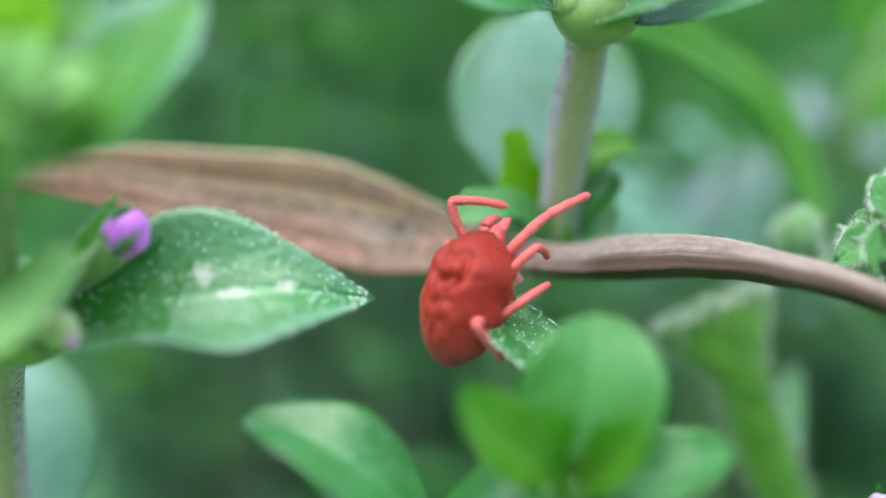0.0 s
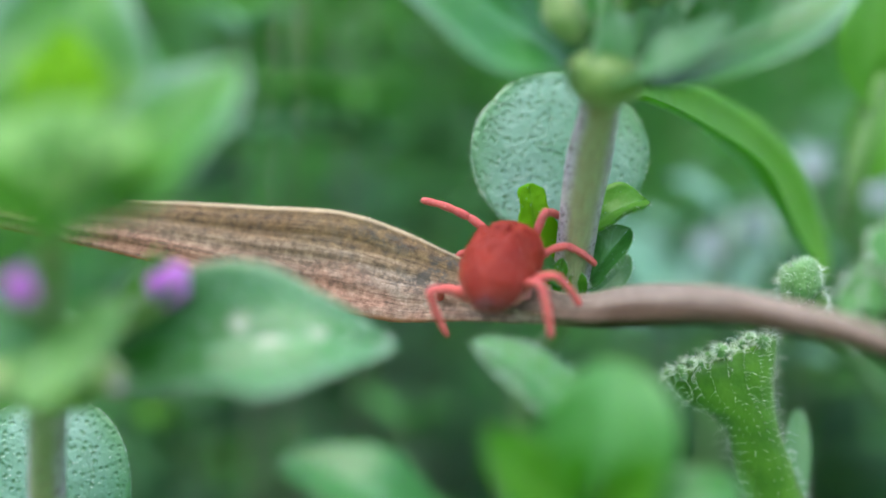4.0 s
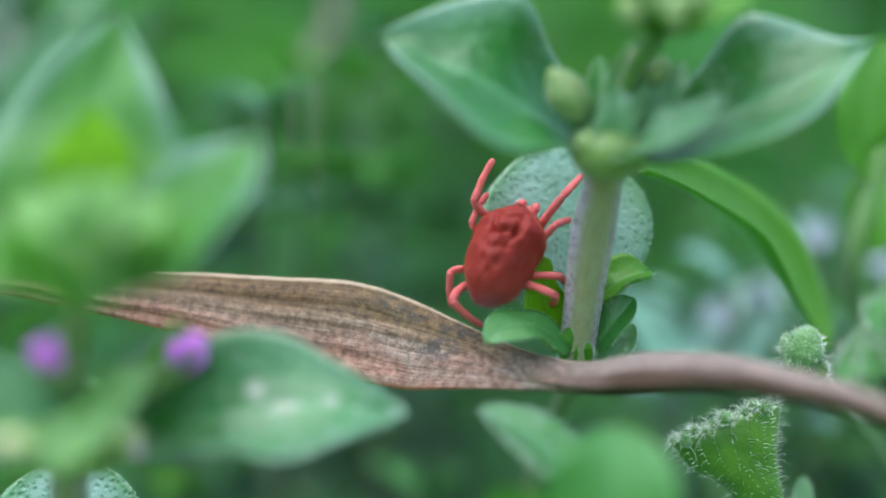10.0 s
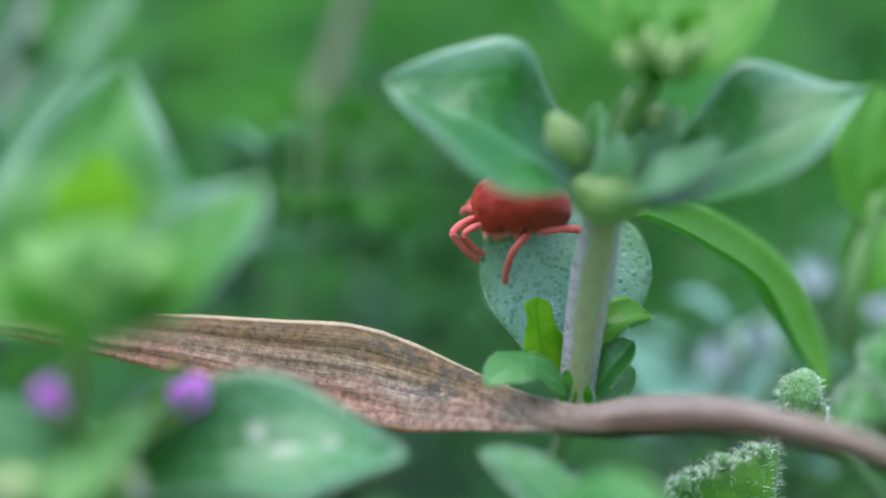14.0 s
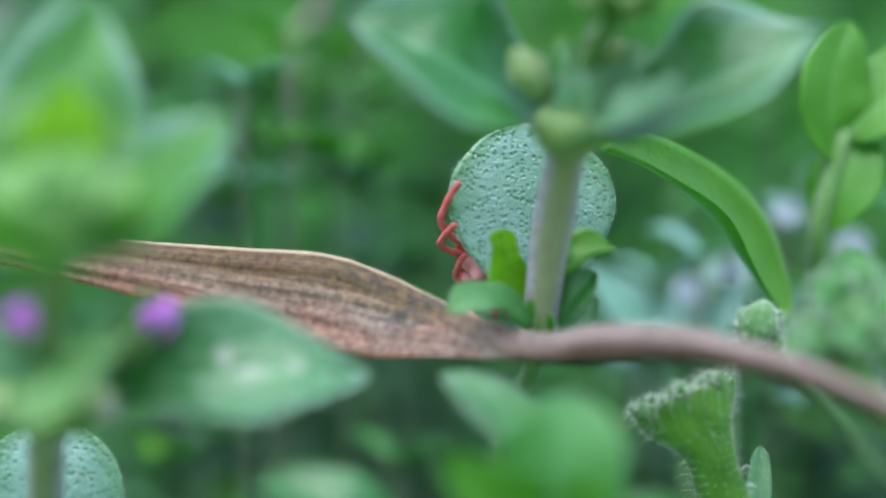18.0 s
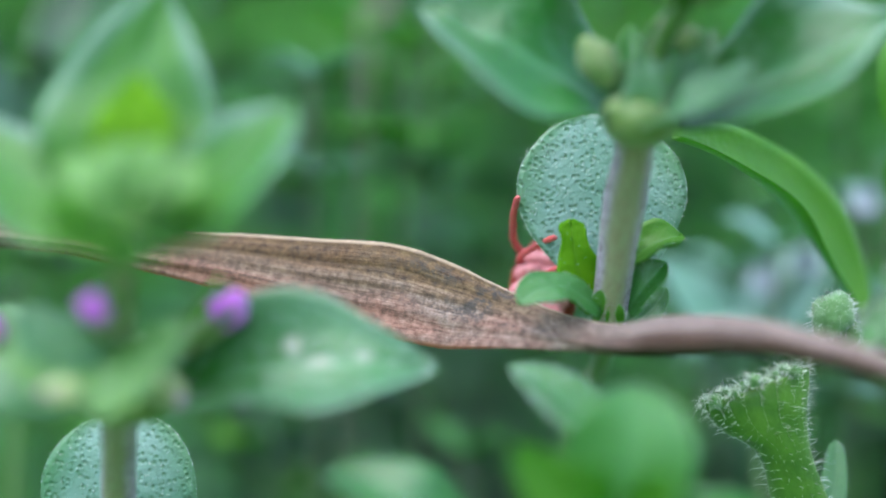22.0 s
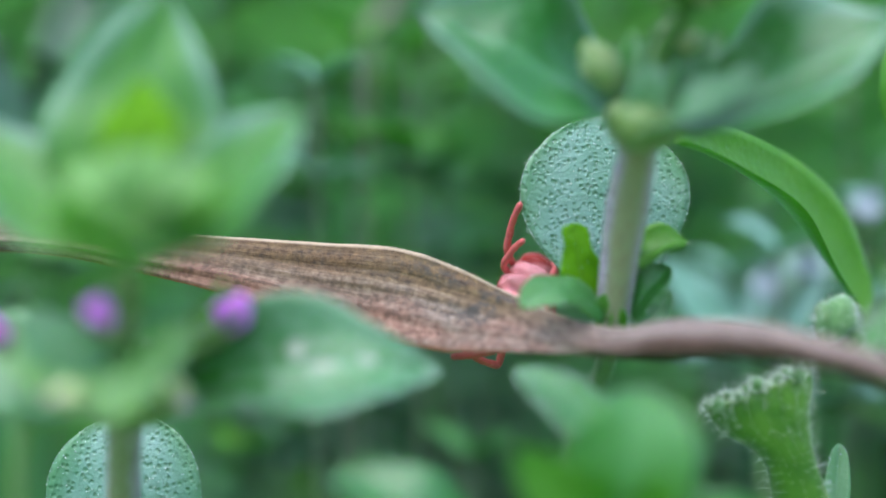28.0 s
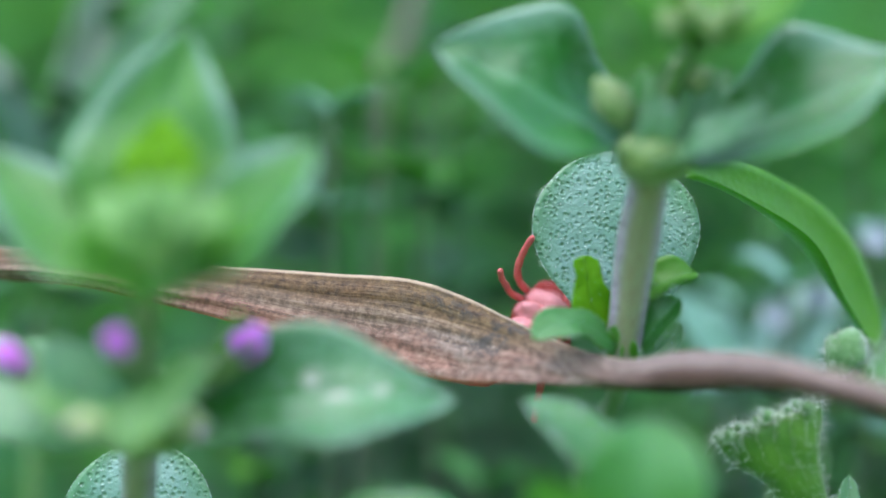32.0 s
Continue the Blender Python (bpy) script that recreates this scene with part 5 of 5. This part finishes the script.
def motions():
    # seconds, middle of the body, way of the head, way of the back
    rows = [
        (0.0, (1.14, -2.10, -2.85), (0.3, 0.15, 0.95), (-0.68, -0.72, 0.15)),
        (0.5, (1.01, -2.05, -2.59), (0.32, 0.2, 0.92), (-0.66, -0.7, 0.25)),
        (1.0, (1.31, -1.80, -2.17), (0.42, 0.32, 0.82), (-0.62, -0.62, 0.45)),
        (1.5, (1.48, -1.30, -1.77), (0.5, 0.42, 0.7), (-0.5, -0.6, 0.6)),
        (2.0, (1.53, -0.85, -1.69), (0.45, 0.66, 0.6), (-0.32, -0.55, 0.76)),
        (3.0, (1.35, -0.50, -1.63), (0.34, 0.74, 0.56), (-0.3, -0.55, 0.77)),
        (3.5, (1.43, -0.35, -1.65), (0.32, 0.78, 0.52), (-0.28, -0.5, 0.8)),
        (5.5, (1.55, 0.00, -0.92), (0.38, 0.82, 0.42), (-0.2, -0.42, 0.88)),
        (6.0, (1.57, 0.00, -0.76), (0.38, 0.84, 0.38), (-0.2, -0.4, 0.9)),
        (6.5, (1.62, 0.15, -0.66), (0.4, 0.84, 0.34), (-0.2, -0.38, 0.9)),
        (7.0, (1.41, 0.20, -0.55), (0.42, 0.84, 0.32), (-0.22, -0.36, 0.9)),
        (7.5, (1.21, 0.32, -0.59), (0.4, 0.84, 0.36), (-0.22, -0.4, 0.88)),
        (8.0, (1.30, 0.35, -0.47), (0.36, 0.82, 0.42), (-0.25, -0.42, 0.86)),
        (8.5, (1.29, 0.48, -0.39), (0.5, 0.7, 0.5), (-0.3, -0.48, 0.8)),
        (9.0, (1.31, 0.60, -0.17), (0.62, 0.55, 0.56), (-0.32, -0.52, 0.75)),
        (9.5, (1.42, 0.70, 0.01), (0.55, 0.42, 0.7), (-0.3, -0.68, 0.64)),
        (10.0, (1.46, 0.70, 0.04), (0.38, 0.4, 0.82), (-0.22, -0.86, 0.45)),
        (10.5, (1.73, 0.80, 0.52), (0.55, 0.35, 0.72), (-0.28, -0.78, 0.52)),
        (11.0, (1.88, 0.90, 0.67), (0.82, 0.28, 0.45), (-0.3, -0.6, 0.72)),
        (11.5, (1.99, 0.90, 0.89), (0.84, 0.3, 0.42), (-0.25, -0.65, 0.7)),
        (12.0, (2.25, 1.00, 1.04), (0.80, 0.30, 0.52), (-0.25, -0.8, 0.5)),
        (12.5, (2.15, 1.00, 1.17), (0.35, 0.38, 0.84), (-0.1, -0.85, 0.5)),
        (13.0, (2.20, 1.00, 1.43), (0.05, 0.45, 0.88), (0, -0.86, 0.5)),
        (13.5, (2.04, 1.05, 1.65), (-0.7, 0.4, 0.5), (-0.05, -0.7, 0.65)),
        (14.0, (1.88, 1.30, 2.05), (-0.80, 0.56, 0.12), (0.1, -0.72, 0.68)),
        (14.5, (1.74, 1.30, 2.02), (-0.92, 0.36, 0.1), (0.1, -0.5, 0.85)),
        (15.0, (1.04, 1.90, 2.09), (-0.55, 0.83, 0), (-0.3, -0.2, 0.93)),
        (15.5, (1.12, 2.70, 1.90), (-0.1, 0.85, -0.5), (-0.55, 0.3, 0.78)),
        (16.0, (1.30, 2.90, 1.48), (0.3, 0.4, -0.85), (-0.3, 0.85, 0.4)),
        (16.5, (1.64, 2.82, 1.47), (0.55, 0.15, -0.82), (0, 0.98, 0.2)),
        (17.0, (2.52, 2.75, 0.50), (0.35, 0.5, -0.78), (0, 0.82, 0.55)),
        (17.5, (2.08, 2.79, -0.45), (0.3, 0.55, -0.78), (0, 0.8, 0.58)),
        (18.0, (1.98, 2.73, -0.56), (0.22, 0.5, -0.82), (0, 0.84, 0.52)),
        (18.5, (2.0, 2.75, -0.60), (0.22, 0.45, -0.85), (0, 0.87, 0.46)),
        (19.0, (1.82, 2.70, -0.60), (0.22, 0.42, -0.87), (0, 0.89, 0.43)),
        (19.5, (1.70, 2.66, -0.72), (0.2, 0.4, -0.88), (0, 0.9, 0.4)),
        (20.0, (1.60, 2.60, -0.81), (0.12, 0.3, -0.93), (0, 0.95, 0.3)),
        (20.5, (1.60, 2.52, -1.05), (0.05, 0.15, -0.97), (0, 0.94, 0.3)),
        (21.0, (1.62, 2.54, -1.25), (0, -0.3, -0.95), (0.02, 0.95, -0.3)),
        (22.0, (1.62, 2.58, -1.44), (-0.08, -0.55, -0.83), (0.05, 0.83, -0.55)),
        (23.0, (1.64, 2.52, -1.48), (-0.12, -0.6, -0.79), (0.05, 0.79, -0.6)),
        (24.0, (1.53, 2.56, -1.58), (-0.2, -0.6, -0.78), (0.05, 0.78, -0.6)),
        (25.0, (1.36, 2.50, -1.79), (-0.25, -0.56, -0.79), (0.05, 0.79, -0.56)),
        (25.5, (1.34, 2.50, -1.80), (-0.25, -0.56, -0.79), (0.05, 0.79, -0.56)),
        (27.5, (1.13, 2.50, -1.70), (-0.25, -0.56, -0.79), (0.05, 0.79, -0.56)),
        (28.0, (1.18, 2.50, -1.64), (-0.25, -0.56, -0.79), (0.05, 0.79, -0.56)),
        (29.0, (1.03, 2.50, -1.61), (-0.25, -0.56, -0.79), (0.05, 0.79, -0.56)),
        (30.0, (1.16, 2.50, -1.57), (-0.25, -0.56, -0.79), (0.05, 0.79, -0.56)),
        (31.0, (1.28, 2.50, -1.48), (-0.25, -0.56, -0.79), (0.05, 0.79, -0.56)),
        (32.0, (1.25, 2.50, -1.54), (-0.25, -0.56, -0.79), (0.05, 0.79, -0.56)),
    ]
    touches = {
        'L1': [
            (0.0, 1.81, -1.65, -1.29), (0.5, 1.44, -1.60, -1.03), (1.0, 1.78, -1.35, -1.08), (2.0, 1.51, -0.05, -0.70), (3.0, 1.48, 0.70, -0.78),
            (3.5, -0.67, 0.15, 0.40), (5.5, 1.82, 1.80, 0.26), (6.0, 1.22, 1.80, 0.16), (7.0, 1.40, 1.70, 0.15), (7.5, 0.88, 0.62, 1.60),
            (8.0, 0.00, 0.65, 0.79), (8.5, 0.66, 0.88, 1.23), (9.0, 1.46, 0.80, 1.74), (9.5, 1.43, 0.90, 2.34), (10.0, 1.24, 0.90, 2.06),
            (10.5, 2.31, 1.30, 2.29), (11.0, 2.88, 1.70, 2.30), (12.0, 2.75, 1.90, 2.28), (12.5, 2.12, 1.70, 2.20), (13.0, 2.34, 2.10, 2.18),
            (14.0, 0.96, 1.60, 0.88), (14.5, 0.67, 1.60, 1.02), (16.5, 1.90, 2.20, 0.20), (17.0, 2.20, 2.20, -0.80), (18.0, 1.70, 1.50, -2.00),
            (20.0, 1.50, 1.40, -2.20), (22.0, 1.60, 1.40, -2.60), (24.0, 1.30, 1.40, -2.90), (25.0, -0.65, 1.20, -3.64), (25.5, -0.68, 1.20, -3.58), (27.5, -0.15, 1.50, -2.88),
            (28.0, -0.23, 1.50, -2.75), (30.0, -0.21, 1.50, -2.82), (31.0, -0.17, 1.50, -2.83), (32.0, -0.78, 1.20, -2.65),
        ],
        'L2': [
            (0.0, 1.43, -0.85, -2.40), (1.0, 1.56, -0.65, -1.95), (2.0, 0.78, -0.15, -0.97), (10.0, 1.13, 1.10, 1.36), (10.5, 1.27, 1.10, 1.51),
            (11.0, 2.58, 1.80, 2.06), (12.0, 1.62, 1.80, 1.59), (12.5, 1.37, 1.60, 1.81), (13.0, 1.54, 2.00, 1.77), (13.5, 0.84, 1.35, 1.16),
            (14.0, 1.07, 1.60, 1.03), (14.5, 0.77, 1.80, 1.32), (16.0, 0.60, 1.80, 0.70), (17.0, 0.86, 1.75, 0.07),
            (18.0, 1.40, 1.95, -0.50), (19.0, 1.50, 1.95, -0.55), (20.0, 2.17, 1.35, -0.90), (21.0, 2.10, 1.35, -0.85),
            (22.0, 2.06, 1.30, -0.88), (23.0, 2.23, 1.30, -0.93), (24.0, 2.08, 1.50, -1.02),
            (25.0, 1.10, 1.45, -2.30), (26.5, 1.10, 1.45, -2.30), (28.0, 1.10, 1.45, -2.30), (30.0, 1.10, 1.45, -2.30), (32.0, 1.10, 1.45, -2.30),
        ],
        'L3': [
            (0.0, 1.42, -1.05, -3.10), (1.0, 1.51, -0.75, -2.46), (2.0, 0.44, -0.65, -2.39), (3.0, 0.42, -0.10, -2.49), (5.5, 0.75, 0.80, -2.13),
            (6.0, 0.44, 0.50, -1.65), (7.0, 0.53, 0.60, -1.61), (8.5, 0.90, 0.90, -1.20), (9.0, 1.30, 1.30, -0.90), (10.0, 0.37, 0.90, -0.97),
            (11.5, 0.84, 1.50, 0.98), (12.5, 0.93, 1.60, 0.39), (13.5, 1.45, 1.55, 0.61), (14.0, 1.57, 1.70, 0.41), (14.5, 1.56, 1.80, 0.61),
            (16.5, 0.18, 1.43, 0.99), (17.0, 0.83, 1.45, 0.75), (17.5, 0.88, 0.74, 0.00), (18.0, 1.16, 1.40, 0.17), (18.5, 0.92, 0.82, 0.51),
            (19.0, 1.42, 0.87, 0.15), (20.0, 1.54, 1.35, 0.16), (21.0, 1.73, 1.35, -0.14), (22.0, 2.00, 1.35, -0.22), (23.0, 2.10, 1.35, -0.24),
            (25.0, 1.94, 1.35, -0.21), (25.5, 1.86, 1.35, -0.26), (27.5, 1.16, 1.40, -0.41), (28.0, 1.08, 1.40, -0.31), (30.0, 0.32, 1.40, -0.08),
            (31.0, 0.12, 1.40, -0.27), (32.0, 0.30, 1.40, -0.26),
        ],
        'L4': [
            (0.0, 1.50, -1.40, -3.30), (1.0, 1.35, -1.95, -2.87), (2.0, 0.95, -1.35, -3.16), (3.0, 0.98, -0.90, -3.21), (5.5, 0.71, -0.30, -2.44),
            (6.0, 0.70, -0.30, -2.48), (7.0, 0.68, -0.10, -2.47), (8.0, 0.62, 0.15, -2.18), (8.5, 0.56, 0.27, -1.76), (9.0, 0.64, 0.50, -1.85),
            (9.5, 0.55, 0.60, -1.76), (10.0, 0.98, 0.70, -1.38), (10.5, 1.62, 1.10, -0.72), (11.0, 0.76, 1.50, 0.69), (12.0, 1.04, 1.60, 0.28),
            (13.0, 1.04, 1.80, 0.53), (14.0, 3.16, 1.60, 1.05), (14.5, 2.99, 1.70, 1.51), (16.5, 0.28, 1.12, 1.88), (17.0, 0.81, 1.05, 1.05),
            (17.5, 1.25, 1.30, 1.93), (18.0, 1.23, 1.30, 1.09), (18.5, 1.02, 0.42, 1.07), (19.0, 1.19, 0.47, 1.04), (20.0, 1.21, 1.30, 1.10),
            (21.0, 1.06, 1.30, 0.70), (22.0, 1.02, 1.40, 0.60), (23.0, 1.16, 1.40, 0.56), (25.0, 1.04, 1.40, 0.57), (25.5, 1.04, 1.40, 0.56),
            (27.5, 1.08, 1.50, 0.39), (28.0, 1.02, 1.50, 0.54), (30.0, 1.03, 1.50, 0.51), (31.0, 1.04, 1.50, 0.55), (32.0, 1.02, 1.50, 0.48),
        ],
        'R1': [
            (0.0, 3.23, -1.65, -1.11), (0.5, 2.71, -1.70, -1.56), (1.0, 2.74, -1.45, -1.42), (2.0, 3.82, -0.35, -0.51), (3.0, 2.68, 0.40, -0.23),
            (3.5, 2.51, 0.55, -0.62), (5.5, 3.89, 1.40, -0.47), (6.0, 3.95, 1.30, 0.12), (7.0, 2.77, 1.20, 0.44), (8.0, 2.75, 1.05, 2.04),
            (8.5, 2.93, 1.27, 1.06), (9.0, 2.84, 1.30, 0.59), (9.5, 2.99, 1.30, 1.06), (10.0, 3.18, 1.40, 1.77), (10.5, 4.74, 1.30, 1.73),
            (11.0, 5.43, 1.50, 1.22), (11.5, 4.79, 1.70, -0.28), (12.0, 4.98, 1.80, 1.40), (13.5, 1.60, 2.65, 1.19), (14.0, 1.30, 2.80, 1.33),
            (14.5, 1.07, 2.90, 1.52), (16.5, 4.68, 2.12, -0.19), (17.0, 4.21, 2.15, -0.76), (18.0, 2.59, 1.83, -1.62), (27.5, -0.57, 1.30, -3.06),
            (28.0, -0.66, 1.30, -2.93), (30.0, -0.92, 1.30, -2.87), (31.0, -0.82, 1.20, -2.82), (32.0, 1.08, 1.20, -3.58),
        ],
        'R2': [
            (0.0, 2.52, -1.75, -2.16), (1.0, 2.92, -1.45, -2.10), (2.0, 2.96, -0.35, -1.51), (3.0, 2.74, 0.40, -0.55), (5.5, 2.84, 1.00, 0.04),
            (6.0, 2.79, 0.90, 0.12), (7.0, 2.70, 0.90, -0.10), (8.0, 2.73, 0.85, -0.54), (8.5, 2.62, 0.88, -0.17), (9.0, 2.69, 1.00, -0.04),
            (10.0, 2.88, 1.20, 0.81), (11.0, 4.02, 1.60, 0.25), (11.5, 4.66, 1.70, 0.42), (12.0, 4.58, 1.80, 0.83), (13.5, 2.06, 2.85, 1.20),
            (14.0, 1.78, 2.90, 1.34), (14.5, 1.45, 2.90, 1.52),
        ],
        'R3': [
            (0.0, 2.52, -1.95, -2.63), (0.5, 2.71, -1.80, -2.64), (1.0, 2.54, -1.55, -2.28), (2.0, 2.77, -0.45, -2.27), (3.0, 2.82, -0.10, -2.33),
            (5.5, 3.02, 0.60, -1.71), (6.0, 2.94, 0.50, -1.60), (7.0, 2.71, 0.70, -1.92), (8.0, 2.54, 0.75, -1.65), (8.5, 2.47, 0.77, -1.53),
            (9.0, 2.66, 1.00, -0.45), (10.0, 2.75, 1.10, -0.50), (10.5, 2.65, 1.20, 0.01), (11.0, 2.77, 1.50, -0.25), (13.0, 3.28, 1.80, 1.66),
            (13.5, 2.90, 2.75, 1.20), (14.0, 2.68, 2.90, 1.34), (14.5, 2.36, 2.90, 1.52),
        ],
        'R4': [
            (0.0, 1.70, -2.55, -3.80), (0.5, 1.74, -2.40, -3.78), (1.0, 2.16, -2.05, -2.91), (2.0, 2.06, -1.15, -2.67), (3.0, 2.06, -0.80, -2.69),
            (5.5, 2.67, 0.00, -2.50), (6.0, 2.60, 0.30, -1.93), (7.0, 2.65, 0.50, -1.97), (9.0, 2.52, 0.70, -1.63), (9.5, 2.04, 0.80, -1.08),
            (10.0, 2.46, 1.00, -0.98), (11.0, 1.95, 1.20, -0.70), (11.5, 2.07, 1.20, -0.57), (12.0, 2.44, 1.50, -0.33), (12.5, 2.66, 1.60, -0.22),
            (13.0, 3.27, 1.80, 1.09), (13.5, 3.14, 2.65, 1.32), (14.0, 3.06, 2.80, 1.59), (14.5, 2.68, 2.80, 1.77), (22.0, 2.12, 1.68, -0.97),
            (23.0, 2.16, 1.72, -0.95), (25.0, 2.02, 1.80, -1.01),
        ],
    }

    poses = [(t, stand(p, h, b)) for t, p, h, b in rows]
    walk(mite, [(t, metres(m)) for t, m in poses])
    for key, (leg, shin, hip, rest, tuck, a, b, sx) in mite_legs.items():
        seen = {t: Vector((x, y, z)) for t, x, y, z in touches[key]}
        times = sorted(seen)
        upper, lower = [], []
        phase = {"1": 0.0, "2": 1.6, "3": 3.1, "4": 4.7}[key[1]] + (0 if sx > 0 else 1.6)
        for t, m in poses:
            inv = m.inverted()
            before = [q for q in times if q <= t]
            after = [q for q in times if q >= t]
            tip = (rest if t < 15 else tuck) + Vector((0.12 * math.sin(t * 2.1 + phase), 0.22 * math.sin(t * 2.6 + phase), 0.0))
            known = t in seen
            if known:
                tip = (inv @ seen[t]) / MITE
            elif before and after and after[0] - before[-1] <= 2.1:
                known = True
                # the foot keeps or glides between two known places
                s = (t - before[-1]) / (after[0] - before[-1])
                tip = (inv @ seen[before[-1]].lerp(seen[after[0]], s)) / MITE
            pole = Vector((sx * 0.5, 0.25 if key[1] in "12" else -0.25, 1.0)) if t < 15 else inv.to_3x3() @ (Vector((-0.2, 0.0, -1.0)) if key[1] == "1" and t > 23.5 else Vector((sx, -0.5, 0.3)) if known else Vector((0.2, 1.0, 0.5)))
            u, l = bend(hip, tip, a, b, pole)
            upper.append((t, metres(u)))
            lower.append((t, metres(l)))
        walk(leg, upper)
        walk(shin, lower)


motions()
